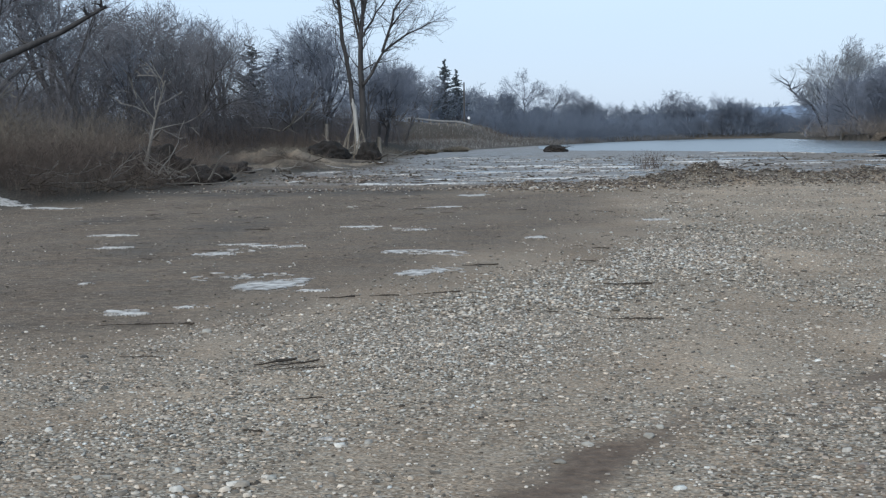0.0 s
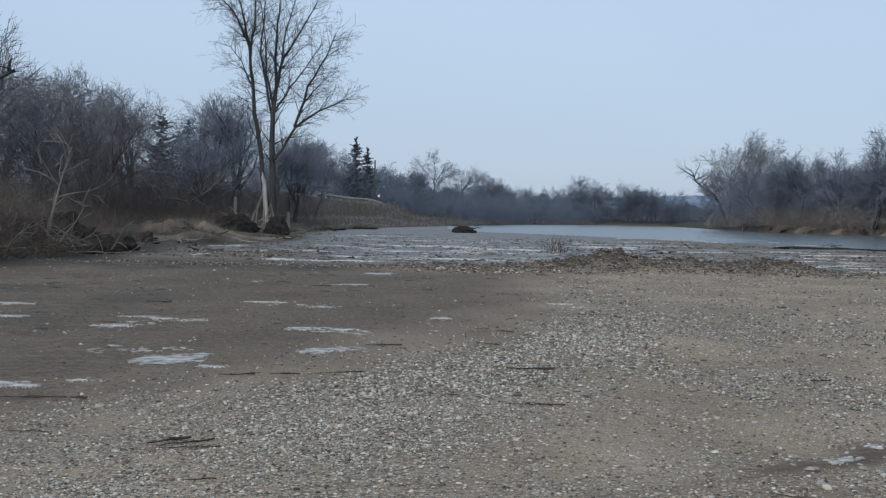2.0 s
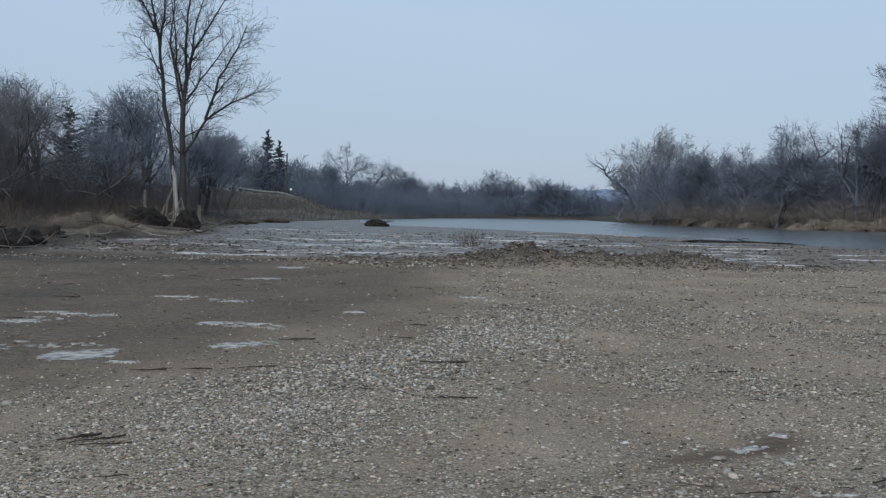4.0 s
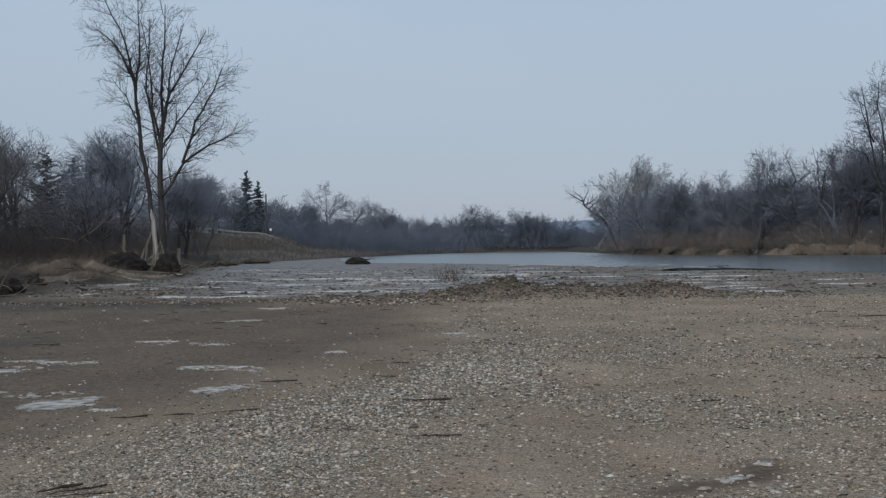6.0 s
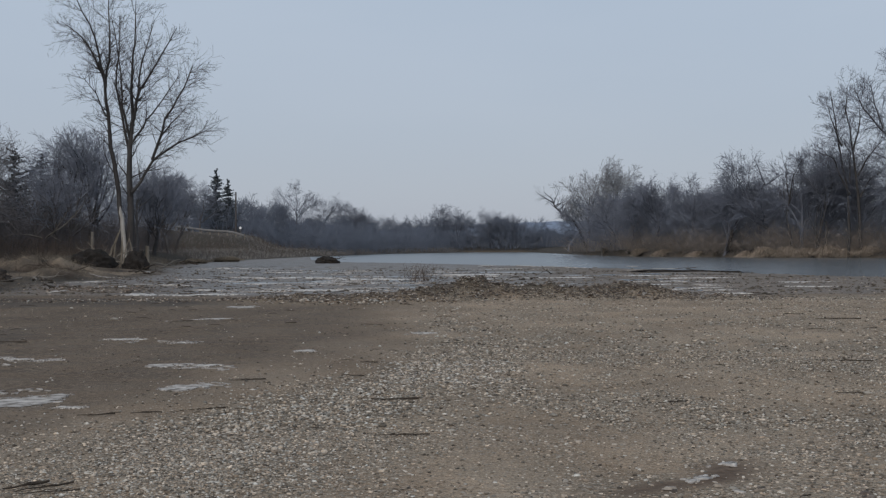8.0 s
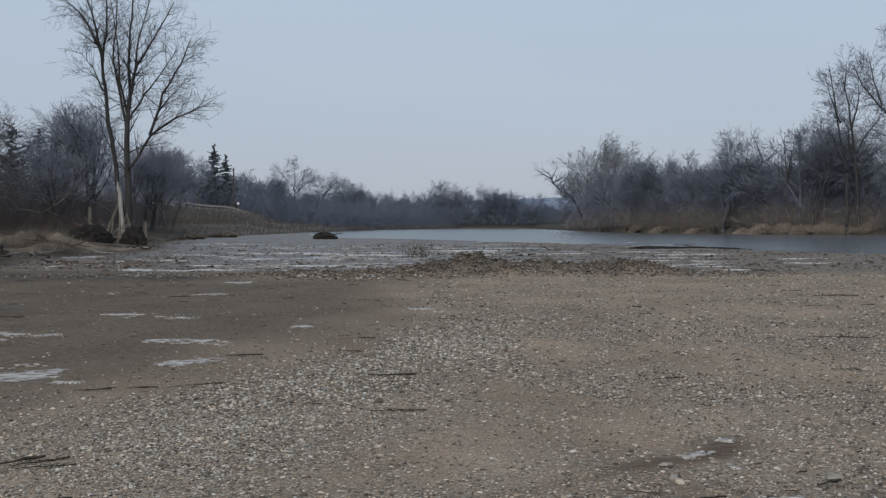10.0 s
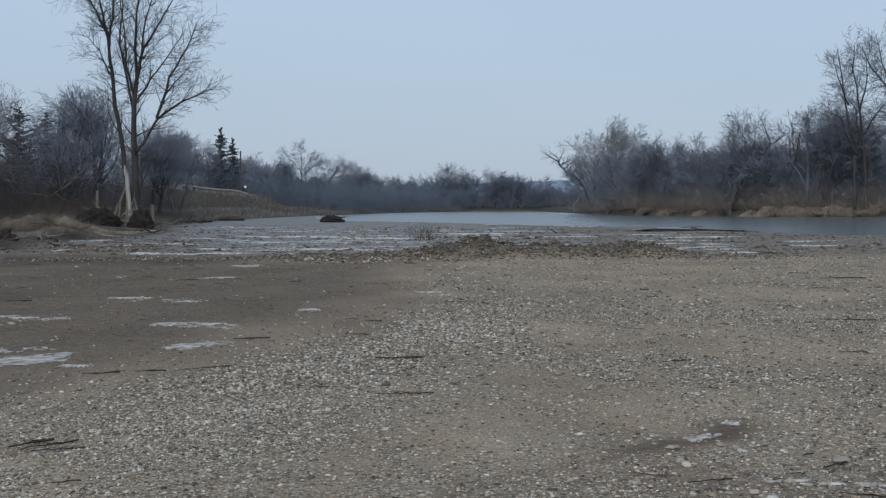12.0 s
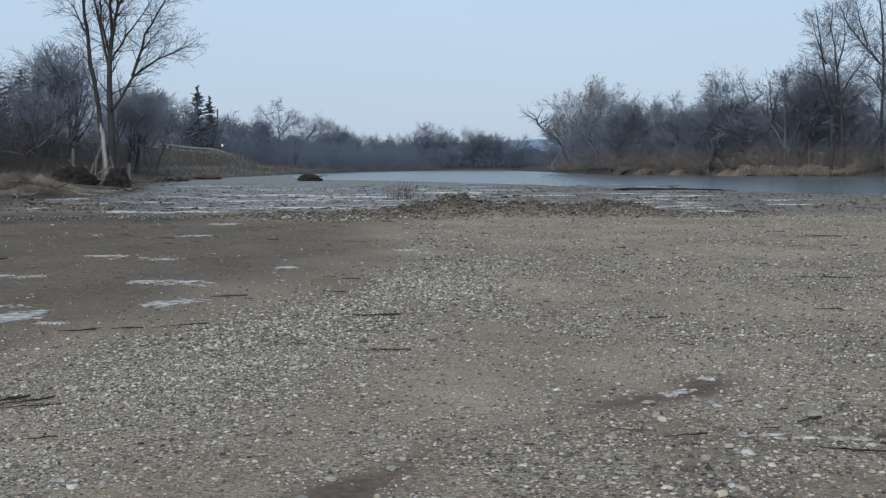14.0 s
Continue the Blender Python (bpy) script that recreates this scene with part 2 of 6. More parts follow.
    h = math("ADD", math("MULTIPLY", peb.outputs["Distance"], -0.5), grain.outputs[0])
    b = n.new("ShaderNodeBump")
    b.inputs["Distance"].default_value = 0.03
    l.new(math("SUBTRACT", 1.0, math("MULTIPLY", mask("flats"), 0.55)), b.inputs["Strength"])
    l.new(h, b.inputs["Height"])
    l.new(b.outputs[0], bsdf.inputs["Normal"])
    return m


def water_material():
    """River water: calm under the wooded banks, ruffled by the wind in the open reach."""
    m = bpy.data.materials.new("river_water")
    m.use_nodes = True
    n, l = m.node_tree.nodes, m.node_tree.links
    bsdf = n["Principled BSDF"]
    bsdf.inputs["Base Color"].default_value = (0.11, 0.122, 0.13, 1)
    bsdf.inputs["IOR"].default_value = 1.33
    co = n.new("ShaderNodeTexCoord")
    mp = n.new("ShaderNodeMapping")
    mp.inputs["Scale"].default_value = (0.5, 2.2, 1)
    no = n.new("ShaderNodeTexNoise")
    no.inputs["Scale"].default_value, no.inputs["Detail"].default_value = 1.2, 4
    b = n.new("ShaderNodeBump")
    b.inputs["Strength"].default_value, b.inputs["Distance"].default_value = 1.0, 0.012
    l.new(co.outputs["Object"], mp.inputs[0])
    l.new(mp.outputs[0], no.inputs["Vector"])
    l.new(no.outputs[0], b.inputs["Height"])
    l.new(b.outputs[0], bsdf.inputs["Normal"])
    # the lee line runs out from the shallows towards the point
    sep = n.new("ShaderNodeSeparateXYZ")
    l.new(co.outputs["Object"], sep.inputs[0])

    def line(dx, dy, off):
        a, c = n.new("ShaderNodeMath"), n.new("ShaderNodeMath")
        a.operation = c.operation = "MULTIPLY_ADD"
        l.new(sep.outputs[0], a.inputs[0])
        a.inputs[1].default_value, a.inputs[2].default_value = dx, off
        l.new(sep.outputs[1], c.inputs[0])
        c.inputs[1].default_value = dy
        l.new(a.outputs[0], c.inputs[2])
        return c.outputs[0]

    gust = n.new("ShaderNodeTexNoise")
    gm = n.new("ShaderNodeMapping")
    gm.inputs["Scale"].default_value = (0.05, 0.16, 1)
    gust.inputs["Scale"].default_value, gust.inputs["Detail"].default_value = 1.0, 4
    l.new(co.outputs["Object"], gm.inputs[0])
    l.new(gm.outputs[0], gust.inputs["Vector"])
    wav = n.new("ShaderNodeMath")
    wav.operation = "MULTIPLY_ADD"
    l.new(gust.outputs[0], wav.inputs[0])
    wav.inputs[1].default_value = 11.0
    l.new(line(1.0, -0.105, -8.5), wav.inputs[2])
    open_reach = n.new("ShaderNodeMapRange")
    open_reach.interpolation_type = "SMOOTHSTEP"
    open_reach.inputs[1].default_value, open_reach.inputs[2].default_value = 5.0, -3.0
    l.new(wav.outputs[0], open_reach.inputs[0])
    rough = n.new("ShaderNodeMapRange")
    rough.inputs[3].default_value, rough.inputs[4].default_value = 0.17, 0.30
    l.new(open_reach.outputs[0], rough.inputs[0])
    l.new(rough.outputs[0], bsdf.inputs["Roughness"])
    return m


M_GROUND, M_WATER = ground_material(), water_material()
M_STONE = stone_material("river_stone", (0.045, 0.038, 0.032), (0.19, 0.163, 0.132), (0.35, 0.300, 0.248), (0.58, 0.53, 0.46))
M_DRY_STONE = stone_material("dry_river_stone", (0.060, 0.051, 0.043), (0.215, 0.187, 0.154), (0.40, 0.358, 0.302), (0.62, 0.575, 0.51))
M_PALE_STONE = stone_material("pale_cobble", (0.10, 0.088, 0.074), (0.27, 0.242, 0.205), (0.43, 0.395, 0.345), (0.64, 0.60, 0.54))
M_PEBBLE = material("river_pebble", (0.10, 0.085, 0.066), (0.31, 0.277, 0.228), 14, 90, 0.8, 0.25, each=True, spread=0.55)
M_ICE = material("frosted_ice", (0.20, 0.178, 0.158), (0.60, 0.555, 0.51), 3.6, 40, 0.6, 0.4, spread=0.26, stretch=(1, 1.2, 1))
thin_out(M_ICE)
M_BLACK_BARK = material("black_bark", (0.012, 0.011, 0.011), (0.040, 0.037, 0.035), 1.2, 14, 0.95, 0.6, stretch=(2, 2, 1), spread=0.3)
M_GRIT = material("dark_grit", (0.055, 0.046, 0.037), (0.15, 0.128, 0.104), 5, 40, 0.9, 0.3, island=True, spread=0.45)
M_SLOPE = material("matted_grass", (0.135, 0.124, 0.117), (0.215, 0.199, 0.187), 0.4, 5, 0.9, 0, island=True, spread=0.4, even=0.7)
M_DARK_BARK = material("dark_bark", (0.030, 0.028, 0.028), (0.072, 0.067, 0.066), 1.2, 14, 0.95, 0.5, stretch=(3, 3, 0.5), spread=0.3)
M_WHITE_ICE = material("white_ice", (0.42, 0.395, 0.37), (0.66, 0.62, 0.58), 6, 40, 0.45, 0.3, spread=0.3)
thin_out(M_WHITE_ICE)
M_CLOD = stone_material("clods_and_cobbles", (0.060, 0.049, 0.043), (0.14, 0.114, 0.098), (0.225, 0.190, 0.163), (0.42, 0.375, 0.33), 0.9)
M_HEAP = stone_material("heaped_clods", (0.050, 0.042, 0.037), (0.108, 0.090, 0.078), (0.165, 0.141, 0.122), (0.35, 0.315, 0.275), 0.9)
M_BARK = material("grey_bark", (0.046, 0.043, 0.043), (0.105, 0.098, 0.097), 1.2, 14, 0.95, 0.5, stretch=(3, 3, 0.5), spread=0.3)
M_PALE = material("pale_bark", (0.055, 0.050, 0.047), (0.125, 0.115, 0.107), 0.8, 10, 0.9, 0.5, stretch=(3, 3, 0.6), spread=0.3)
M_STRIPPED = material("stripped_wood", (0.24, 0.228, 0.212), (0.46, 0.44, 0.415), 1.5, 18, 0.8, 0.3, stretch=(4, 4, 0.5))
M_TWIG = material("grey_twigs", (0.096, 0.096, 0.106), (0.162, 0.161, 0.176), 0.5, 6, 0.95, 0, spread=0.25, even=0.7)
# distance haze is mixed into this bark's base colour
M_HAZE_BARK = material("haze_grey_bark", (0.080, 0.087, 0.108), (0.130, 0.140, 0.169), 1.2, 14, 0.95, 0.0, stretch=(3, 3, 0.5), spread=0.3, even=0.5)
M_TWIG_LIGHT = material("light_twigs", (0.165, 0.175, 0.195), (0.27, 0.285, 0.31), 0.5, 6, 0.95, 0, spread=0.25, even=0.7)
M_BRUSH = material("bare_brush", (0.058, 0.053, 0.056), (0.102, 0.095, 0.099), 0.25, 3, 0.95, 0, island=True, spread=0.4, even=0.7)
M_RUSSET = material("russet_brush", (0.046, 0.036, 0.031), (0.112, 0.085, 0.070), 0.3, 4, 0.95, 0, island=True, spread=0.4, even=0.7)
M_GRASS = material("dry_grass", (0.08, 0.067, 0.053), (0.20, 0.168, 0.13), 0.4, 5, 0.9, 0, island=True, spread=0.4, even=0.7)
M_WEED = material("faded_brush", (0.225, 0.193, 0.172), (0.345, 0.296, 0.262), 0.3, 4, 0.95, 0, island=True, spread=0.4, even=0.7)
M_TAN = material("tan_grass", (0.215, 0.175, 0.140), (0.42, 0.345, 0.280), 0.4, 5, 0.9, 0, island=True, spread=0.4, even=0.7)
# aerial haze painted into twig colours: right-bank undergrowth, far bank, middle distance
M_HAZE_BRUSH = material("haze_paled_twigs", (0.150, 0.170, 0.216), (0.188, 0.211, 0.264), 0.25, 3, 0.95, 0, island=True, spread=0.4, even=0.92)
M_FARHAZE_TWIG = material("far_haze_twigs", (0.094, 0.113, 0.150), (0.134, 0.157, 0.202), 0.25, 3, 0.95, 0, island=True, spread=0.4, even=0.92)
M_MIDHAZE_TWIG = material("mid_haze_twigs", (0.121, 0.136, 0.174), (0.166, 0.185, 0.230), 0.25, 3, 0.95, 0, island=True, spread=0.4, even=0.92)
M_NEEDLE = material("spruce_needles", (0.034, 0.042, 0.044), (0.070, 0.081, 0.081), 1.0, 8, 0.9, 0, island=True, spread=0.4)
# spruce needles paled and blued, haze painted into the base colour
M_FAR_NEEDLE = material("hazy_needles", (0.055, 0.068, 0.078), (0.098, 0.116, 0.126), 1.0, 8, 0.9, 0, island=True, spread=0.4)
M_DIRT = material("root_soil", (0.011, 0.010, 0.009), (0.032, 0.027, 0.024), 2.0, 16, 0.95, 0.6, spread=0.35, dist=0.05)
M_STICK = material("wet_driftwood", (0.022, 0.017, 0.013), (0.072, 0.055, 0.042), 6, 50, 0.8, 0.4, stretch=(1, 1, 1))
M_ASPHALT = material("worn_asphalt", (0.07, 0.07, 0.07), (0.13, 0.128, 0.125), 0.4, 12, 0.9, 0.2)
M_METAL = material("galvanised_steel", (0.15, 0.15, 0.15), (0.24, 0.24, 0.24), 2, 20, 0.5, 0.05, metal=0.5)
M_SIGN = material("white_paint", (0.70, 0.70, 0.70), (0.80, 0.80, 0.80), 3, 20, 0.6, 0.05)
M_POLE = material("weathered_pole", (0.13, 0.11, 0.09), (0.26, 0.23, 0.19), 2, 20, 0.9, 0.3, stretch=(3, 3, 0.4))


# ---------- helpers ----------
rng = np.random.default_rng(7)


def mesh_of(name, verts, faces, mat, smooth=True):
    me = bpy.data.meshes.new(name)
    v = np.asarray(verts, dtype=np.float32).reshape(-1, 3)
    f = np.asarray(faces, dtype=np.int32)
    k = f.shape[1]
    me.vertices.add(len(v))
    me.vertices.foreach_set("co", v.ravel())
    me.loops.add(f.size)
    me.loops.foreach_set("vertex_index", f.ravel())
    me.polygons.add(len(f))
    me.polygons.foreach_set("loop_start", np.arange(0, f.size, k, dtype=np.int32))
    me.polygons.foreach_set("loop_total", np.full(len(f), k, dtype=np.int32))
    if smooth:
        me.polygons.foreach_set("use_smooth", np.ones(len(f), dtype=bool))
    me.update()
    me.materials.append(mat)
    return me


def child(name, me, parent, label=""):
    ob = new(name, me)
    ob.parent = parent
    return tagged(ob, label)


def value_noise(x, y, seed=0):
    xi, yi = np.floor(x), np.floor(y)
    fx, fy = x - xi, y - yi
    fx, fy = fx * fx * (3 - 2 * fx), fy * fy * (3 - 2 * fy)

    def hsh(a, b):
        s = np.sin(a * 127.1 + b * 311.7 + seed * 74.7) * 43758.5453
        return s - np.floor(s)
    return (hsh(xi, yi) * (1 - fx) + hsh(xi + 1, yi) * fx) * (1 - fy) + (hsh(xi, yi + 1) * (1 - fx) + hsh(xi + 1, yi + 1) * fx) * fy


def fbm(x, y, octaves=4, seed=0):
    out, amp, tot = 0, 1.0, 0.0
    for k in range(octaves):
        out = out + amp * value_noise(x * 2 ** k, y * 2 ** k, seed + k * 13)
        tot += amp
        amp *= 0.5
    return out / tot


def step(a, b, x):
    t = np.clip((x - a) / (b - a), 0, 1)
    return t * t * (3 - 2 * t)


# ---------- the lie of the land ----------
WATER_Z = -0.06


def left_shore(y):
    return np.interp(y, [-60, 20, 31, 39, 47, 56, 62, 78, 92, 119, 150, 182, 253, 310], [-16, -16, -15.4, -14.4, -15.2, -16.2, -14.4, -15.0, -18.0, -20.0, -18.4, -14.5, -3.7, 16])


def right_shore(x):
    return np.interp(x, [28, 33, 46, 58, 80, 140, 400], [260, 188, 167, 160, 146, 120, 90])


def flats_edge(x):
    return np.interp(x, [-30, -16, -13, -10.5, -8.5, -6, -1, 8, 15, 19, 22, 40, 90], [200, 196, 184, 152, 134, 127, 120, 103, 88, 76, 65, 46, 26])


def land(x, y):
    """Metres inland from the nearest bank; negative in the river bed."""
    right = np.minimum(y - right_shore(x), (x - 29) * 1.0)
    return np.maximum(np.maximum((left_shore(y) - x) * 0.9, right), (y - 303 + 0.05 * x))


def road_height(x, y):
    """A road embankment on the left bank."""
    return (2.0 + 0.06 * np.clip(-24 - x, 0, 20)) * step(-18.0, -25.0, x) * step(176, 186, y) * step(230, 216, y)


def ridge_line(x):
    """The crest of the heap, bent towards the bar at its low end."""
    return np.interp(x, [-6, -3.5, -2.2, -1.0, 0.4, 1.5, 3.0, 5.5, 9], [38.4, 37.6, 36.9, 36.7, 37.3, 38.5, 38.9, 38.6, 38.8]) + 0.15 * np.sin(x * 2.1)


def ridge_height(x, y):
    """The heap of gravel that closes the bar."""
    along = np.interp(x, [-5.5, -3.5, 0.2, 1.0, 1.7, 2.5, 3.6, 4.8, 5.8, 6.7, 7.5, 8.5, 10, 13], [0.02, 0.12, 0.19, 0.38, 0.51, 0.44, 0.33, 0.27, 0.30, 0.36, 0.28, 0.12, 0.05, 0])
    mid = ridge_line(x)
    across = np.exp(-((y - mid) / 0.78) ** 2)
    return 1.3 * along * across * (0.40 + 1.2 * fbm(x * 2.3, y * 1.6, 4, 5))


def hump_amount(x, y):
    """A stony hump on the shore before the spit."""
    return np.exp(-((x + 10.3 + 0.22 * (y - 44)) / 1.9) ** 4 - ((y - 46.4) / 3.0) ** 4)


def spit_height(x, y):
    """Low mounds of silt thrown up on the spit below the tall tree."""
    h = 0.0
    for cx, cy, sx, sy, tall in ((-17.7, 64.5, 2.1, 1.4, 0.85), (-18.9, 70.0, 2.3, 1.9, 0.95), (-16.3, 61.3, 1.1, 1.0, 0.42), (-16.4, 68.0, 1.4, 1.2, 0.45)):
        h = h + tall * np.exp(-((x - cx) / sx) ** 4 - ((y - cy) / sy) ** 4)
    h = h * (0.12 + 1.15 * fbm(x * 1.9, y * 1.3, 4, 15))
    return h + 0.10 * hump_amount(x, y) * (0.4 + fbm(x * 1.6, y * 1.6, 3, 16))


def spit_front(x, y):
    """Dark patches of soil along the broken front of the spit."""
    return np.exp(-((x + 16.9) / 2.2) ** 2 - ((y - 62.6) / 1.5) ** 2) * step(0.46, 0.56, fbm(x * 1.4 + 3, y * 1.0, 4, 47))


def height(x, y):
    inland = land(x, y) + 2.2 * (fbm(x * 0.22, y * 0.12, 3, 3) - 0.5)
    dry = -0.005 + 0.05 * (fbm(x * 0.25, y * 0.18, 4, 1) - 0.5) + 0.012 * (fbm(x * 2.2, y * 2.2, 3, 2) - 0.5)
    pool = 0.05 * step(-3.2, -7.0, x + 0.06 * (y - 20)) * step(6, 12, y) * step(36, 31, y)
    dry = dry - pool * 0.75
    flats = WATER_Z + 0.014 + 0.10 * (fbm(x * 0.17 + 7, y * 0.36, 4, 9) - 0.5) + 0.06 * (fbm(x * 0.55, y * 0.9, 3, 19) - 0.5) + 0.05 * (fbm(x * 1.4, y * 1.8, 3, 29) - 0.5) + 0.03 * step(50, 42, y)
    flats = flats + 0.05 * step(8, 20, x) * step(75, 55, y) + 0.05 * step(-6.5, -11, x + 1.5 * (fbm(x * 0.3, y * 0.3, 2, 12) - 0.5)) * step(82, 64, y) + 0.022 * step(82, 98, y)
    f = step(38.5, 42.0, y + 0.8 * (fbm(x * 0.3, y * 0.1, 2, 4) - 0.5))
    bed = dry * (1 - f) + flats * f
    edge = flats_edge(x) + 6 * (fbm(x * 0.11, y * 0.03, 3, 8) - 0.5)
    bed = bed + f * (0.05 * np.exp(-((y - edge + 3) / 4) ** 2) + 0.03 * step(-6, -11, x) * step(60, 75, y))
    deep = step(0, 9, y - edge)
    bed = bed * (1 - deep) + (-1.2) * deep
    bed = bed + ridge_height(x, y)
    islet = np.exp(-((x + 7.0) / 4.0) ** 2 - ((y - 121) / 4.0) ** 2)
    bed = bed * (1 - islet) + (WATER_Z + 0.02) * islet
    bank = step(-1.0, 5.0, inland) * 0.95 + 0.016 * np.clip(inland - 4, 0, 60) + 0.5 * (fbm(x * 0.15, y * 0.15, 3, 6) - 0.5) * step(1, 5, inland)
    bank = bank * (1 - 0.85 * np.exp(-((x + 17.8) / 4.2) ** 2 - ((y - 76) / 20) ** 2))
    bank = bank + 4.0 * step(60, 300, inland) + road_height(x, y)
    k = step(-2.0, 1.5, inland)
    return bed * (1 - k) + bank * k + spit_height(x, y)


def ground_z(x, y):
    return float(height(np.array([float(x)]), np.array([float(y)]))[0])


def band_line(y):
    """The line of the thickest gravel, running out along the bar."""
    return np.interp(y, [6, 9, 12, 17, 23, 38], [-2.4, -1.6, -0.9, 0.7, 1.4, 1.8])


def gravel_amount(x, y):
    """How thickly stones lie: broad bands and drifts, with bare silt between them."""
    n1 = fbm(x * 0.5 + 0.06 * y + 3, y * 0.26, 4, 21)
    n2 = fbm(x * 1.9 - 0.3 * y, y * 0.85, 4, 23)
    n3 = fbm(x * 4.6 + 5, y * 2.6, 3, 27)
    g = 0.30 + 0.40 * step(0.38, 0.66, n1)
    g = g * (1 - 0.75 * step(-0.3, -1.8, x - band_line(y)) * step(11, 14, y)) * (1 - 0.2 * step(16, 24, y))
    band = np.exp(-((x - band_line(y)) / np.interp(y, [6, 12, 18, 30], [1.2, 0.9, 0.7, 0.9])) ** 2)
    g = g + 0.55 * band * step(30, 20, y) * step(5.5, 9.5, y) + 0.7 * np.exp(-((x - 0.75) / 0.55) ** 2 - ((y - 16.8) / 2.2) ** 2)
    g = g + 0.4 * step(1.5, 3.5, x - 0.1 * y) * step(16, 9, y)
    g = g + (0.12 + 0.2 * step(-0.6, 0.8, x)) * step(10.5, 6.8, y)
    g = g * (1 - 0.93 * step(-2.6, -4.6, x + 0.06 * (y - 20)) * step(10, 13, y))
    g = g * (0.42 + 0.8 * step(0.36, 0.60, 0.62 * n2 + 0.38 * n3))
    g = g * (1 - 0.35 * step(27, 33, y) * step(0.5, 3.0, x)) + (0.3 + 0.6 * step(-2, 1, x)) * step(-1.7, -0.8, y - ridge_line(x)) * step(41, 39.6, y) * step(0.25, 0.6, fbm(x * 0.7, y * 1.4, 3, 87))
    g = np.clip(g, 0, 1.2) * (1 - 0.8 * puddle_amount(x, y)) * (1 - 0.9 * step(0.35, 0.9, wet_amount(x, y)) * step(38, 36, y))
    return np.clip(g, 0.004, 1.2)


def puddle_amount(x, y):
    """A dark damp runnel across the near gravel."""
    n = fbm(x * 3, y * 2.2, 4, 51) - 0.5
    off = x - np.interp(y, [5.4, 6.2, 7.2, 8.0, 8.9, 10], [-0.50, -0.20, 0.25, 1.1, 2.15, 2.7]) + 0.35 * n
    blobs = np.interp(y, [5.3, 6.0, 6.6, 7.3, 8.2, 8.8, 9.3, 9.8], [1, 1, 0.6, 0.15, 0.22, 0.9, 0.55, 0])
    return np.clip(np.exp(-(off / np.interp(y, [6, 7, 8, 9, 10], [0.2, 0.15, 0.2, 0.26, 0.25])) ** 2) * blobs * (1.35 + 2.4 * n), 0, 1) * step(3, 5, y)


def corner_amount(x, y):
    """Coarser washed stones beside the damp runnel."""
    return step(0.6, 1.8, x - 0.1 * (y - 7)) * step(8.8, 7.4, y) * step(0.3, 0.6, fbm(x * 1.6, y * 1.6, 3, 93)) * (1 - puddle_amount(x, y))


def wet_amount(x, y):
    w = step(0.7, -4.2, x - band_line(y) + 2.8 * (fbm(x * 0.6, y * 0.3, 4, 31) - 0.5)) * step(7.5, 11, y) * np.maximum(step(39, 34, y), step(-2.5, -6.5, x)) * 0.95
    w = np.maximum(w, step(39.5, 42, y) * 0.75)
    puddle = puddle_amount(x, y)
    return np.clip(np.maximum(w, puddle), 0, 1)


def slate_amount(x, y):
    """Dark waterlogged silt below the edge of the flats and in the old pool."""
    n = fbm(x * 0.28, y * 0.16, 4, 57)
    shelf = step(-3.5, -6.5, x) * step(33.5, 36.5, y + 3 * (n - 0.5)) * step(40.5, 39.5, y)
    pool = step(-5.5, -8.0, x + 0.08 * (y - 20)) * step(15, 20, y) * step(0.45, 0.60, n)
    return np.clip(np.maximum(shelf, 0.8 * pool), 0, 1)


def build_ground():
    az = np.radians(np.concatenate([np.arange(-32, 27, 0.21), np.arange(27, 328, 3.5)]))
    r = [0.004]
    while r[-1] < 3200:
        q = r[-1]
        r.append(q * (1.6 if q < 0.6 else 1.12 if q < 4 else 1.014 if q < 34 else 1.007 if q < 44 else 1.0085 if q < 130 else 1.02 if q < 420 else 1.12))
    r = np.array(r)
    na, nr = len(az), len(r)
    x, y = np.outer(r, np.sin(az)).ravel(), np.outer(r, np.cos(az)).ravel()
    z = height(x, y)
    v = np.stack([x, y, z], 1)
    i, j = np.meshgrid(np.arange(nr - 1), np.arange(na), indexing="ij")
    a, b = i * na + j, i * na + (j + 1) % na
    f = np.stack([a, a + na, b + na, b], -1).reshape(-1, 4)
    me = mesh_of("ground", v, f, M_GROUND)
    inland = land(x, y)
    # damp holds the wet runnel, plus painted shade among the corner's coarse stones
    for name, val in (("flats", step(40.5, 43, y) * (1 - step(-2, 0, inland)) * (1 - 0.5 * step(3, 11, x)) * (1 - 0.75 * hump_amount(x, y)) * (1 - 0.45 * step(-7, -10, x) * step(60, 50, y))), ("gravel", gravel_amount(x, y) * (1 - step(0, 2, inland)) * (1 - 0.5 * step(40, 42, y))), ("wet", wet_amount(x, y) * (1 - step(-1, 1, inland))), ("slate", slate_amount(x, y)), ("damp", np.maximum(puddle_amount(x, y), 0.55 * corner_amount(x, y))), ("soil", np.clip(1.8 * ridge_height(x, y), 0, 0.65) + 0.7 * spit_front(x, y) + step(-1.8, 0.2, inland + 2.0 * (fbm(x * 0.3, y * 0.3, 3, 41) - 0.5)) * (1 - 0.9 * np.exp(-((x + 17.4) / 3.8) ** 2 - ((y - 74) / 18) ** 2) * step(0.62, 0.40, fbm(x * 0.9, y * 0.6, 4, 45))))):
        at = me.attributes.new(name, "FLOAT", "POINT")
        at.data.foreach_set("value", val.astype(np.float32))
    return tagged(new("ground", me), "grey-brown river bed of silt, gravel and damp mud between wooded banks", "ground", kind="structure")


ground = build_ground()

wr = 3000.0
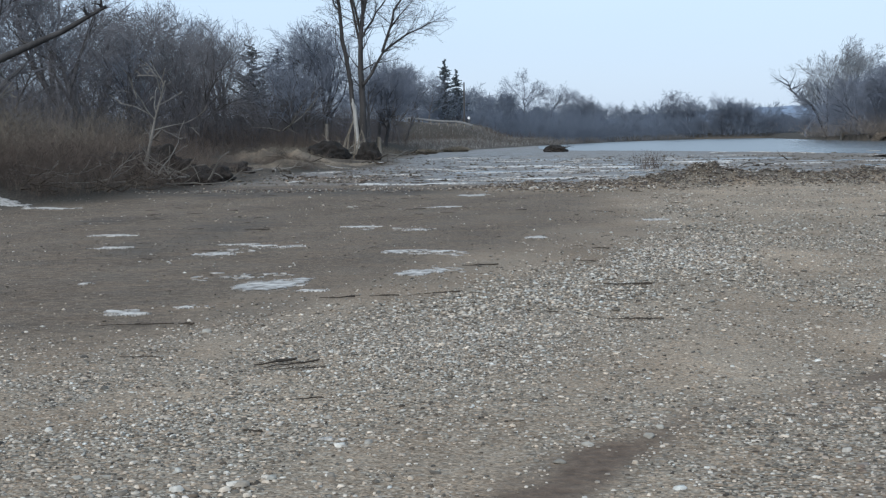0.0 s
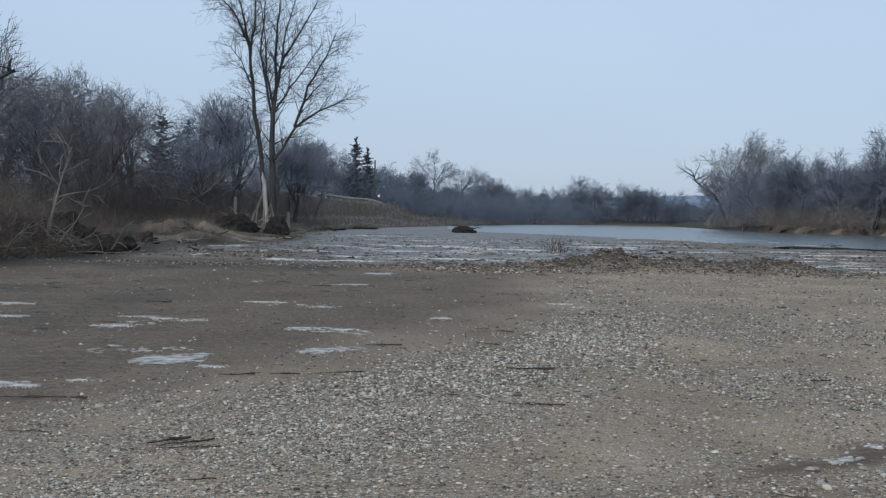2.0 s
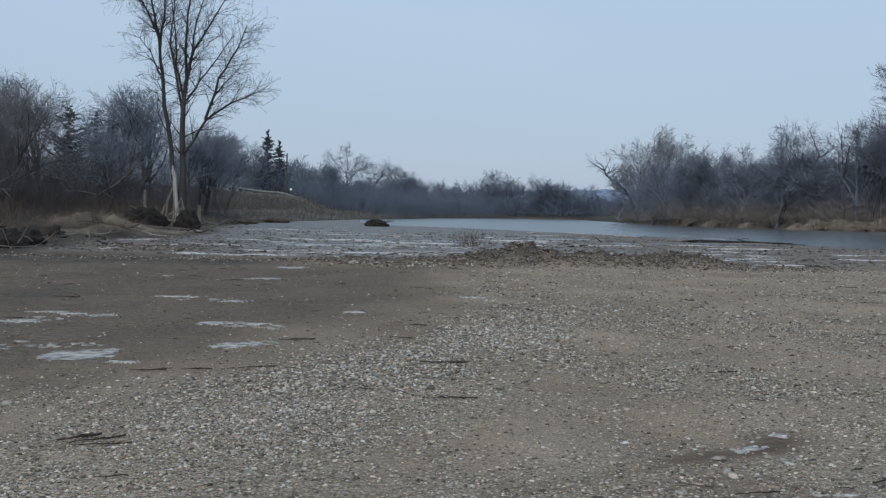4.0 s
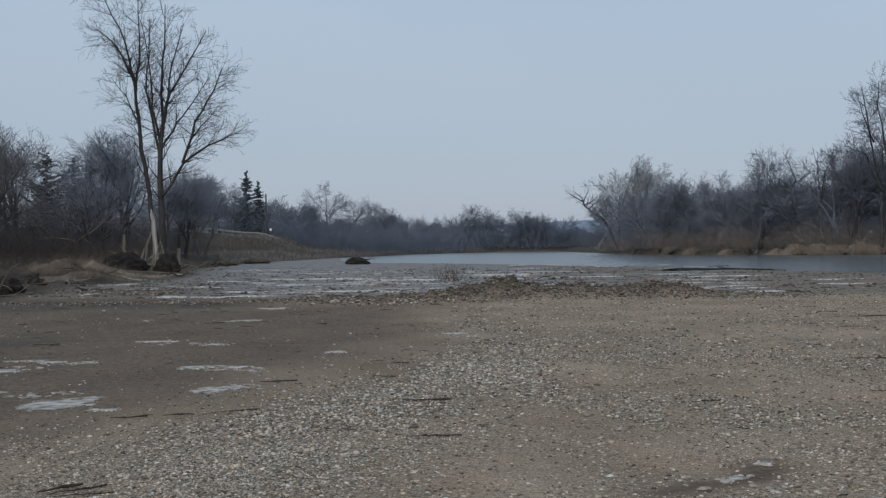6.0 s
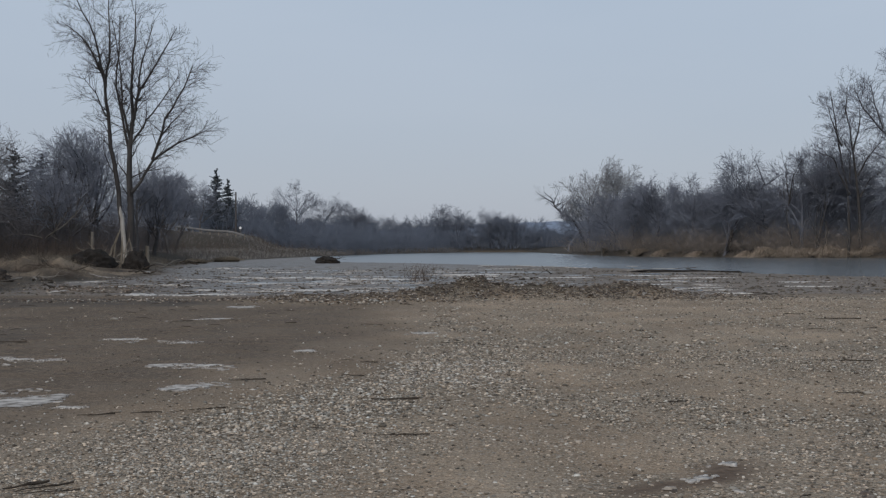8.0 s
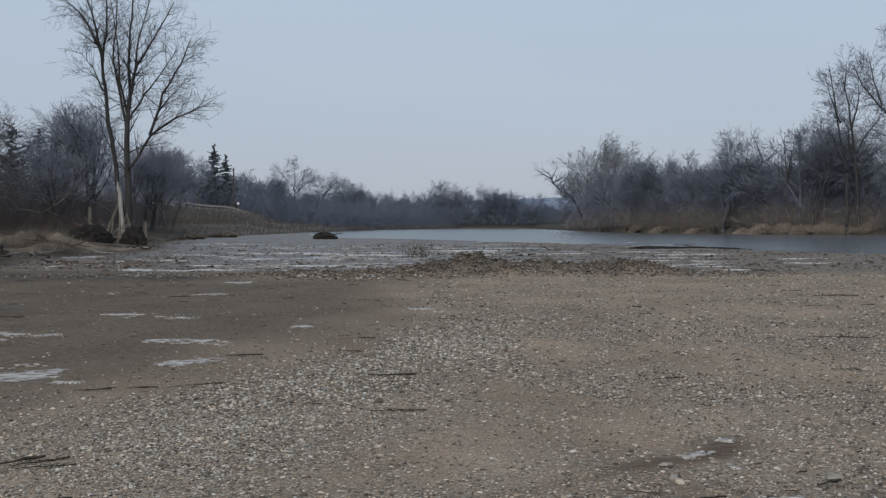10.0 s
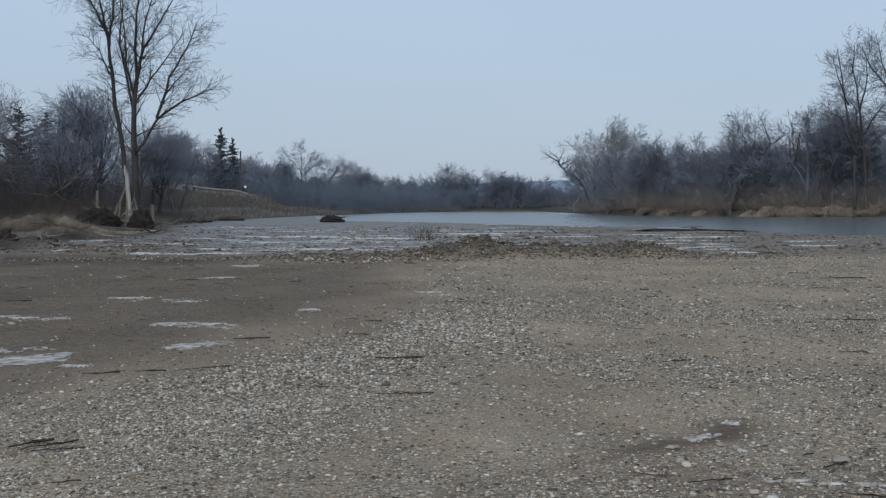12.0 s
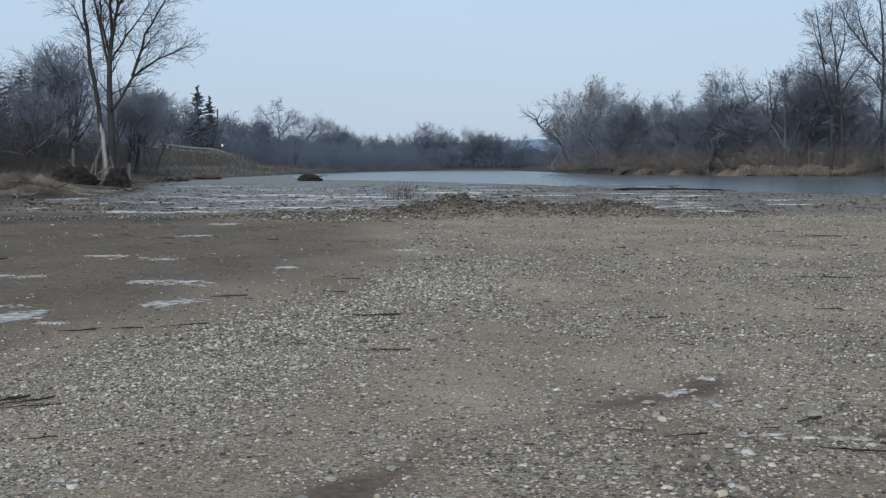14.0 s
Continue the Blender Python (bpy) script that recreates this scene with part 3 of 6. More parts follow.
water = new("water", mesh_of("water", [(-wr, -wr, WATER_Z), (wr, -wr, WATER_Z), (wr, wr, WATER_Z), (-wr, wr, WATER_Z)], [(0, 1, 2, 3)], M_WATER))
tagged(water, "calm grey river water reflecting the overcast sky", "water", kind="structure")


# ---------- trees ----------
class Wood:
    """Collects tapered limbs as tubes, thick ones and thin ones apart."""

    def __init__(self, seed):
        self.r = random.Random(seed)
        self.v = [[], []]
        self.f = [[], []]

    def tube(self, pts, radii, sides, part):
        v, f = self.v[part], self.f[part]
        base = len(v)
        d = (pts[-1] - pts[0]).normalized()
        ref = Vector((0, 0, 1)) if abs(d.z) < 0.9 else Vector((1, 0, 0))
        u = d.cross(ref).normalized()
        w = d.cross(u)
        ring = [(math.cos(2 * math.pi * k / sides), math.sin(2 * math.pi * k / sides)) for k in range(sides)]
        for p, q in zip(pts, radii):
            for c, s in ring:
                v.append((p.x + q * (c * u.x + s * w.x), p.y + q * (c * u.y + s * w.y), p.z + q * (c * u.z + s * w.z)))
        for i in range(len(pts) - 1):
            for k in range(sides):
                a, b = base + i * sides + k, base + i * sides + (k + 1) % sides
                f.append((a, b, b + sides, a + sides))

    def limb(self, start, way, length, radius, level, spec):
        r = self.r
        n = spec["segs"][min(level, len(spec["segs"]) - 1)]
        pts, p, d = [start.copy()], start.copy(), way.normalized()
        up = spec["up"][min(level, len(spec["up"]) - 1)]
        wig = spec["wiggle"]
        for i in range(n):
            d = (d + Vector((r.gauss(0, wig), r.gauss(0, wig), r.gauss(0, wig) + up))).normalized()
            p = p + d * (length / n)
            pts.append(p.copy())
        tip = spec["tip"]
        if level == spec["levels"]:
            # the last twigs are slim blades
            side = d.cross(Vector((r.gauss(0, 1), r.gauss(0, 1), r.gauss(0, 1)))).normalized() * tip
            v, f = self.v[1], self.f[1]
            for a, b in zip(pts, pts[1:]):
                k = len(v)
                v.extend((tuple(a - side), tuple(a + side), tuple(b + side * 0.6), tuple(b - side * 0.6)))
                f.append((k, k + 1, k + 2, k + 3))
            return
        radii = [max(radius * (1 - 0.82 * i / n), tip) for i in range(n + 1)]
        if level >= 3:
            side = d.cross(Vector((r.gauss(0, 1), r.gauss(0, 1), r.gauss(0, 1)))).normalized()
            v, f = self.v[1], self.f[1]
            for a, b, ra, rb in zip(pts, pts[1:], radii, radii[1:]):
                k = len(v)
                v.extend((tuple(a - side * ra), tuple(a + side * ra), tuple(b + side * rb), tuple(b - side * rb)))
                f.append((k, k + 1, k + 2, k + 3))
        else:
            self.tube(pts, radii, 7 if level == 0 else 5 if level == 1 else 3, 0 if level <= spec["thick"] else 1)
        if level >= spec["levels"]:
            return
        count = spec["kids"][level]
        for k in range(count):
            t = spec["bare"][level] + (1 - spec["bare"][level]) * (k + r.random()) / count
            i = min(int(t * n), n - 1)
            at = pts[i].lerp(pts[i + 1], t * n - i)
            along = (pts[i + 1] - pts[i]).normalized()
            side = Vector((r.gauss(0, 1), r.gauss(0, 1), r.gauss(0, 1)))
            side = (side - along * side.dot(along)).normalized()
            ang = radians(r.uniform(*spec["angle"]))
            kid = along * math.cos(ang) + side * math.sin(ang)
            self.limb(at, kid, length * r.uniform(*spec["ratio"]) * (1.15 - 0.55 * t), max(radius * (1 - 0.7 * t) * 0.55, tip), level + 1, spec)

    def meshes(self, name, bark, twigs):
        return [mesh_of(name, v, f, m) for v, f, m in zip(self.v, self.f, (bark, twigs)) if f]


SPEC = dict(segs=[7, 5, 4, 2, 1], up=[0.02, 0.05, 0.04, 0.03, 0.02], wiggle=0.11, tip=0.012, thick=1, levels=4, kids=[9, 7, 6, 5], bare=[0.22, 0.15, 0.12, 0.1], angle=(24, 55), ratio=(0.45, 0.7))


def bare_tree_kind(seed, height_m, stems, bark, twigs, **over):
    spec = dict(SPEC, **over)
    w = Wood(seed)
    r = random.Random(seed + 99)
    for s in range(stems):
        lean = Vector((r.gauss(0, spec.get("lean", 0.16)), r.gauss(0, spec.get("lean", 0.16)), 1)) if stems > 1 else Vector((r.gauss(0, 0.05), r.gauss(0, 0.05), 1))
        w.limb(Vector((r.gauss(0, 0.12) * (stems > 1), r.gauss(0, 0.12) * (stems > 1), -0.3)), lean, height_m * r.uniform(*spec.get("trunk", (0.72, 0.9))), height_m * spec.get("girth", 0.016) / stems ** 0.4, 0, spec)
    top = max(v[2] for part in w.v for v in part)
    for part in range(2):
        w.v[part] = [(x * height_m / top, y * height_m / top, z * height_m / top) for x, y, z in w.v[part]]
    return w.meshes("tree", bark, twigs)


def plant_tree(name, kinds, x, y, tall, turn, label, group, category="tree", z=None, unit=12.0):
    root = new(name)
    s = tall / unit
    root.matrix_basis = Matrix.Translation((x, y, ground_z(x, y) - 0.1 if z is None else z)) @ Matrix.Rotation(turn, 4, "Z") @ Matrix.Diagonal((s, s, s, 1))
    for part, me in zip(("trunk", "crown"), kinds):
        child(part, me, root)
    return tagged(root, label, category, group)


DOMED = dict(trunk=(0.5, 0.62), bare=[0.34, 0.22, 0.12, 0.1], kids=[9, 7, 6, 5], ratio=(0.55, 0.82), angle=(24, 60), wiggle=0.17, up=[0.03, 0.07, 0.04, 0.0, -0.03])
FAR_DOMED = dict(DOMED, levels=3, kids=[9, 8, 8], segs=[5, 4, 2, 1])
OPEN = dict(DOMED, trunk=(0.58, 0.72), kids=[9, 7, 6, 4], angle=(20, 52), bare=[0.30, 0.2, 0.12, 0.1])
KINDS = [bare_tree_kind(11 + k, 12.0, 1 + (k % 3 == 2), M_BARK, M_TWIG, tip=0.013, girth=0.024, **OPEN) for k in range(5)]
# rear trees of the left wood: depth haze put into their twig colour
HAZY_KINDS = [bare_tree_kind(51 + k, 12.0, 1, M_BARK, M_MIDHAZE_TWIG, tip=0.013, girth=0.022, **OPEN) for k in range(3)]
UNDER_KINDS = [bare_tree_kind(31 + k, 12.0, 2, M_BARK, M_MIDHAZE_TWIG, tip=0.014, girth=0.02, **dict(OPEN, levels=3, kids=[9, 7, 6], segs=[5, 4, 2, 1])) for k in range(3)]
UPRIGHT = dict(tip=0.012, girth=0.017, lean=0.13, angle=(18, 42), bare=[0.28, 0.2, 0.15, 0.1], kids=[7, 5, 5, 4], ratio=(0.42, 0.66), up=[0.02, 0.06, 0.05, 0.04, 0.03])
UPRIGHT_KINDS = [bare_tree_kind(87 + k, 12.0, 2 - k, M_DARK_BARK, M_HAZE_BARK, **UPRIGHT) for k in range(2)]
# trees across the river, with distance haze painted into bark and twigs
RIVER_KINDS = [bare_tree_kind(21 + k, 12.0, 1 + (k % 3 == 2), M_HAZE_BARK, M_MIDHAZE_TWIG, tip=0.013, girth=0.02, **DOMED) for k in range(4)]
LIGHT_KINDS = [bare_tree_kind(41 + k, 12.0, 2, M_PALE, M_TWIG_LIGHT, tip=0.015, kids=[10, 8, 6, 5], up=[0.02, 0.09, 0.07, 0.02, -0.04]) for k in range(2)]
FAR_KINDS = [bare_tree_kind(71 + k, 12.0, 1 + k % 2, M_HAZE_BARK, M_MIDHAZE_TWIG, tip=0.018, **FAR_DOMED) for k in range(4)]
DISTANT_KINDS = [bare_tree_kind(71 + k, 12.0, 1 + k % 2, M_HAZE_BRUSH, M_FARHAZE_TWIG, tip=0.024, **FAR_DOMED) for k in range(4)]
M_DRIFT = material("bleached_driftwood", (0.095, 0.086, 0.077), (0.225, 0.206, 0.184), 1.5, 14, 0.9, 0.4)
GROVE = "bare trees along the river banks"
LABEL_LEFT = "leafless grey-brown deciduous tree in the bank wood"


def grow_limbs(w, limbs, spec, r, sx=1.0, sz=1.0, inner=3.1, reach=1.0, slim=False):
    """Main limbs along given lines (across, up), with boughs and twigs grown on them."""
    for rad, line, depth in limbs:
        line = [(a * sx, b * sz) for a, b in line]
        pts, n = [], len(line)
        fine = 3
        for i in range(n - 1):
            for k in range(fine):
                t = (i + k / fine) / (n - 1)
                q = k / fine
                pts.append(Vector((line[i][0] * (1 - q) + line[i + 1][0] * q + r.gauss(0, 0.04), depth * t * 3 + r.gauss(0, 0.05), line[i][1] * (1 - q) + line[i + 1][1] * q)))
        pts.append(Vector((line[-1][0], depth * 3, line[-1][1])))
        stem = line[0][1] < 0
        keep = 0.5 if stem and not slim else 0.2
        radii = [rad * (1 - (1 - keep) * i / (len(pts) - 1)) for i in range(len(pts))]
        radii = [q * (0.95 if not slim else 0.85) for q in radii]
        w.tube(pts, radii, 8 if stem else 6, 0)
        total = sum((b - a).length for a, b in zip(pts, pts[1:]))
        count = int(total * 1.7) if stem and slim else 10 if stem else int(total * (inner if abs(line[-1][0]) < 1.7 else 4.8))
        for k in range(count):
            t = (0.45 if stem else 0.12) + (0.55 if stem else 0.88) * (k + r.random()) / count
            i = min(int(t * (len(pts) - 1)), len(pts) - 2)
            along = (pts[i + 1] - pts[i]).normalized()
            side = Vector((r.gauss(0, 1), r.gauss(0, 1), r.gauss(0, 0.6)))
            side = (side - along * side.dot(along)).normalized()
            a = radians(r.uniform(28, 66))
            w.limb(pts[i], along * math.cos(a) + side * math.sin(a), reach * r.uniform(0.9, 2.5) * (1.15 - 0.2 * t), max(0.35 * radii[i], 0.02), 2, spec)


def hero_tree():
    """The tall two-stemmed cottonwood: its main limbs by hand, the rest grown."""
    w = Wood(3)
    spec = dict(SPEC, segs=[6, 5, 4, 3, 2], thick=0, levels=4, kids=[0, 6, 5, 3], bare=[0.3, 0.15, 0.2, 0.2], angle=(28, 60), ratio=(0.4, 0.7), tip=0.0075, up=[0, 0.03, 0.03, 0.03, 0.02], wiggle=0.085)
    limbs = [
        (0.21, [(-0.1, -0.4), (-0.36, 2.4), (-0.76, 5.0), (-1.26, 7.8), (-1.56, 10.0), (-1.76, 12.0)], 0.0),
        (0.11, [(-1.76, 12.0), (-2.56, 13.6), (-3.76, 15.0), (-5.36, 16.0)], 0.4),
        (0.11, [(-1.76, 12.0), (-1.96, 13.4), (-2.56, 15.4), (-3.96, 17.8)], -0.6),
        (0.11, [(-1.70, 11.6), (-1.66, 13.4), (-1.76, 16.0), (-2.06, 18.6)], 0.8),
        (0.29, [(0.25, -0.4), (0.15, 3.4), (0.10, 7.0), (0.34, 9.4)], 0.0),
        (0.12, [(0.10, 7.0), (-0.56, 9.6), (-1.26, 11.8), (-1.16, 14.0), (-1.26, 16.6)], 0.9),
        (0.11, [(0.15, 8.2), (-0.26, 10.4), (-0.06, 12.4), (-0.56, 15.6)], -0.9),
        (0.13, [(0.34, 9.4), (0.24, 12.4), (0.34, 14.4), (0.44, 17.3)], 0.3),
        (0.13, [(0.34, 9.4), (1.04, 11.4), (2.24, 12.8), (4.04, 15.2)], -0.5),
        (0.10, [(0.64, 10.6), (0.74, 13.4), (1.44, 16.4)], 1.0),
        (0.13, [(0.30, 4.9), (1.84, 7.0), (3.5, 8.1), (5.0, 8.7), (5.8, 9.1)], 0.6),
        (0.11, [(1.84, 7.0), (3.04, 9.6), (4.4, 11.5), (5.2, 12.9)], -0.4),
        (0.09, [(0.30, 8.0), (1.3, 9.6), (2.4, 11.0), (3.7, 12.9)], 0.7),
        (0.07, [(2.4, 8.4), (3.4, 9.3), (4.7, 10.3)], -0.3),
        (0.05, [(-1.26, 8.2), (-1.9, 9.2), (-2.6, 9.8)], 0.5),
        (0.06, [(-1.5, 9.6), (-2.3, 11.2), (-3.3, 12.4)], -0.4),
    ]
    grow_limbs(w, limbs, spec, random.Random(8), 0.9, 1.085)
    root = new("cottonwood_tree")
    x, y = -19.0, 91.0
    root.location = (x, y, ground_z(x, y) - 0.15)
    trunk, crown = w.meshes("cottonwood_tree", M_DARK_BARK, M_DARK_BARK)
    stems = child("trunk", trunk, root, "two grey stems forking high up")
    child("crown", crown, root)
    # the stretch of the stem that has lost its bark
    s = Wood(4)
    line = [Vector((0.0, -0.05, -0.1)), Vector((-0.11, -0.06, 0.5)), Vector((-0.19, -0.06, 1.2)), Vector((-0.28, -0.06, 2.1)), Vector((-0.36, -0.06, 3.0)), Vector((-0.43, -0.06, 3.6)), Vector((-0.50, -0.10, 4.0)), Vector((-0.52, -0.14, 4.4))]
    s.tube(line, [0.24, 0.20, 0.185, 0.178, 0.172, 0.165, 0.12, 0.03], 9, 0)
    child("bare_wood", s.meshes("bare_wood", M_STRIPPED, M_STRIPPED)[0], stems, "pale stretch of stem stripped of its bark")
    return tagged(root, "tall leafless two-stemmed tree with stripped pale trunk on sandy bank", "tree", GROVE)


hero_tree()


def conifer_kind(seed, tall, spread, mat, taper=1.0, ragged=0.0):
    """A spruce: whorls of drooping boughs, each a spine with many needle sprays."""
    r = random.Random(seed)
    w = Wood(seed)
    w.tube([Vector((0, 0, -0.2)), Vector((0, 0, tall * 0.5)), Vector((0, 0, tall))], [tall * 0.016, tall * 0.01, 0.01], 6, 0)
    v, f = [], []
    z = tall * 0.08
    while z < tall * 0.99:
        t = z / tall
        reach = spread * (1 - t) ** taper * r.uniform(0.6 - 0.3 * ragged, 1.2 + 0.3 * ragged) + 0.03 + 0.5 * ragged * (1 - t)
        whorl = z
        for k in range(r.randint(6, 9)):
            a = r.uniform(0, 6.283)
            z = whorl + r.uniform(-0.4, 0.4)
            out = reach * r.uniform(0.35, 1.15)
            tip = Vector((math.cos(a) * out, math.sin(a) * out, r.uniform(-0.35, 0.3) * out))
            if r.random() < 0.12:
                continue
            n = max(4, int(reach * 8))
            for q in range(n):
                s = (q + r.random()) / n
                p = Vector((0, 0, z)) + tip * s + Vector((0, 0, 0.12 * reach * s * s))
                for side in (-1, 1):
                    d = Vector((math.cos(a + side * r.uniform(0.5, 1.1)), math.sin(a + side * r.uniform(0.5, 1.1)), r.uniform(-0.5, 0.15))).normalized() * r.uniform(0.3, 0.6) * (1.1 - 0.5 * s) * (1.1 - 0.75 * t)
                    up = Vector((r.gauss(0, 0.06), r.gauss(0, 0.06), 0.10))
                    b = len(v)
                    v.extend([tuple(p - up), tuple(p + up), tuple(p + d + up * 0.3), tuple(p + d - up * 0.4)])
                    f.append((b, b + 1, b + 2, b + 3))
        z = whorl + r.uniform(0.17, 0.27) * (1 + 0.9 * ragged)
    return [w.meshes("spruce", M_BARK, M_BARK)[0], mesh_of("spruce_crown", v, f, mat, False)]


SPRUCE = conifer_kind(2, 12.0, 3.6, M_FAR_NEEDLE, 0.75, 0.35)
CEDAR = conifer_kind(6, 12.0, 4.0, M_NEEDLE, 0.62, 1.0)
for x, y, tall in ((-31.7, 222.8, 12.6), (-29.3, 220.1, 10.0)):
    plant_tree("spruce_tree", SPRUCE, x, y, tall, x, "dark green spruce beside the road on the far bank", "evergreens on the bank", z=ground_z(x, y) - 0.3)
for x, y, tall in ((-34.3, 116.5, 9.4), (-33.2, 121.6, 9.3), (-31.9, 122.4, 9.1)):
    plant_tree("evergreen_tree", CEDAR, x, y, tall, x, "dark narrow evergreen standing among leafless bank trees", "evergreens on the bank")

# trees whose crowns make the skyline of the left wood
for k, (x, y, top) in enumerate(((-28.2, 56.4, 11.8), (-30.1, 68.7, 12.5), (-31.2, 79.0, 9.9), (-31.8, 89.5, 11.6), (-31.6, 94.9, 9.6), (-31.1, 100.3, 11.6), (-28.0, 111.5, 10.0),
                                 (-27.4, 116.8, 12.0), (-23.4, 115.6, 8.8), (-23.3, 122.9, 9.5), (-27.4, 148.0, 9.3), (-36, 72, 12), (-37, 86, 11.5), (-24.5, 133, 8.5), (-26, 141, 8.0), (-26.5, 104, 8.0), (-25.5, 97, 7.5), (-26.6, 76.3, 8.8), (-27.6, 81.5, 8.6), (-26.7, 106.7, 11.4), (-25.7, 109.0, 11.2), (-27.9, 101.0, 8.8), (-23.9, 122.7, 9.0), (-23.6, 133.0, 8.5), (-28.5, 88, 9.0), (-27, 62, 10.5), (-26.4, 151.0, 8.6), (-27.2, 152.0, 9.2), (-28.4, 155.0, 9.6), (-33.5, 207.0, 9.6), (-31.8, 206.0, 8.9), (-35.5, 208.0, 10.2), (-37.5, 210.0, 10.6))):
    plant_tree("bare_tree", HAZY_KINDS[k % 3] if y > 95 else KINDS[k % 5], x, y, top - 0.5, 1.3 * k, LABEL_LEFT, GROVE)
wood = random.Random(5)
for k in range(40):
    y = wood.uniform(62, 150)
    x = float(left_shore(np.array([y]))[0]) - wood.uniform(12, 42)
    x = min(x, -0.174 * y - 2)
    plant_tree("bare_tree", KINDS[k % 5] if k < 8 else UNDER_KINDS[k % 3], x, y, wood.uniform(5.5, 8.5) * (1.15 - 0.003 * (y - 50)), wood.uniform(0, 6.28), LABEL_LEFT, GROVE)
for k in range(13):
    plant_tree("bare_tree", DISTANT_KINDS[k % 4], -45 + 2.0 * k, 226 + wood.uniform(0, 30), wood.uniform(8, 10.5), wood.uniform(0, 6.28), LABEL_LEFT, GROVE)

# the far bank
LABEL_FAR = "distant leafless tree in the far bank wood"
for k, (x, y, top) in enumerate(((-24.6, 299.0, 16.8), (-18.3, 302.5, 13.6), (-11.2, 306.8, 12.3), (5.4, 312.0, 12.1), (13.4, 311.7, 10.9), (20.7, 311.3, 11.4), (25.4, 311.0, 9.7), (-30.5, 288.4, 10.8), (-30.9, 260.2, 10.4), (-1.9, 310.0, 9.3))):
    plant_tree("bare_tree", RIVER_KINDS[k % 4], x, y, top - 1.0, 2.1 * k, LABEL_FAR, GROVE)
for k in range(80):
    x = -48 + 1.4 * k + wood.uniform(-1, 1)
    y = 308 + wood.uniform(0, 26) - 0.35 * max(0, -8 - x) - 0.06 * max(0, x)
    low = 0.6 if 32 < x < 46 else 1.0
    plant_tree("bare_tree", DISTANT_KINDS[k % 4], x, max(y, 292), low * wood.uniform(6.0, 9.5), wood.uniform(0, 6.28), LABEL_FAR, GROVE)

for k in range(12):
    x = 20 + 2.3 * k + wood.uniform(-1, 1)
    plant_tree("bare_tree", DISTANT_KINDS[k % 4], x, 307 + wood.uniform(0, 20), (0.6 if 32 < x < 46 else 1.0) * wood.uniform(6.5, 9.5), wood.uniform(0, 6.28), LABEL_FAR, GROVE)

# the right bank
LABEL_RIGHT = "leafless grey tree in the wood across the river"
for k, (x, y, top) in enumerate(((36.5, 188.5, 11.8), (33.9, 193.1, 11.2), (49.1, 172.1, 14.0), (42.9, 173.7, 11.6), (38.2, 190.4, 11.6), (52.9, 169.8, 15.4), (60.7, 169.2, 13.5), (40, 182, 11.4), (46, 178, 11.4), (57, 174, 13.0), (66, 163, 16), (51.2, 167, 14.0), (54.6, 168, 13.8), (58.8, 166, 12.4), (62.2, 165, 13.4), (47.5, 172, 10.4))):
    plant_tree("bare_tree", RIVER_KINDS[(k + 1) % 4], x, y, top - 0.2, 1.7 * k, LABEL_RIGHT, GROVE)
for k, (x, y, top) in enumerate(((31.3, 222.0, 17.6), (34.8, 219.5, 17.0))):
    plant_tree("pale_tree", LIGHT_KINDS[k], x, y, top - 1.0, 0.7 * k, "pale grey leafless willow leaning over the river bank", GROVE)


def forked_tree(x, y, seed, limbs):
    w = Wood(seed)
    spec = dict(SPEC, segs=[6, 5, 4, 3, 2], thick=0, levels=4, kids=[0, 6, 5, 4], bare=[0.3, 0.15, 0.2, 0.2], angle=(28, 60), ratio=(0.4, 0.7), tip=0.015, up=[0, 0.03, 0.03, 0.03, 0.02], wiggle=0.09)
    grow_limbs(w, limbs, spec, random.Random(seed), inner=3.4, reach=1.25, slim=True)
    root = new("tall_tree")
    root.location = (x, y, ground_z(x, y) - 0.1)
    trunk, crown = w.meshes("tall_tree", M_DARK_BARK, M_HAZE_BARK)
    child("trunk", trunk, root)
    child("crown", crown, root)
    return tagged(root, "tall slender forked leafless tree rising above the river wood", "tree", GROVE)


forked_tree(57.3, 162.3, 88, [
    (0.30, [(0.0, -0.4), (-0.2, 4.0), (-0.4, 8.0), (-0.9, 12.0), (-1.5, 15.8), (-2.1, 18.8)], 0.0),
    (0.26, [(-1.5, -0.4), (-1.4, 4.0), (-1.5, 8.0), (-2.2, 12.5), (-2.9, 17.0), (-3.4, 20.6)], 0.5),
    (0.16, [(-1.4, 7.6), (-2.8, 10.0), (-3.8, 12.0), (-5.0, 12.6)], -0.5),
    (0.16, [(-0.2, 7.2), (1.4, 9.5), (3.6, 10.8)], 0.6),
    (0.15, [(-0.4, 10.0), (0.6, 12.4), (1.8, 14.2)], -0.8),
    (0.15, [(-1.0, 12.8), (0.1, 16.4), (0.2, 19.4)], 0.4),
    (0.14, [(-2.4, 13.6), (-3.6, 16.0), (-4.6, 18.6)], -0.4),
    (0.12, [(-2.0, 17.6), (-1.4, 19.8), (-1.0, 21.6)], 0.7),
    (0.12, [(-1.5, 9.0), (-0.9, 13.0), (-2.4, 16.0)], 0.9)])
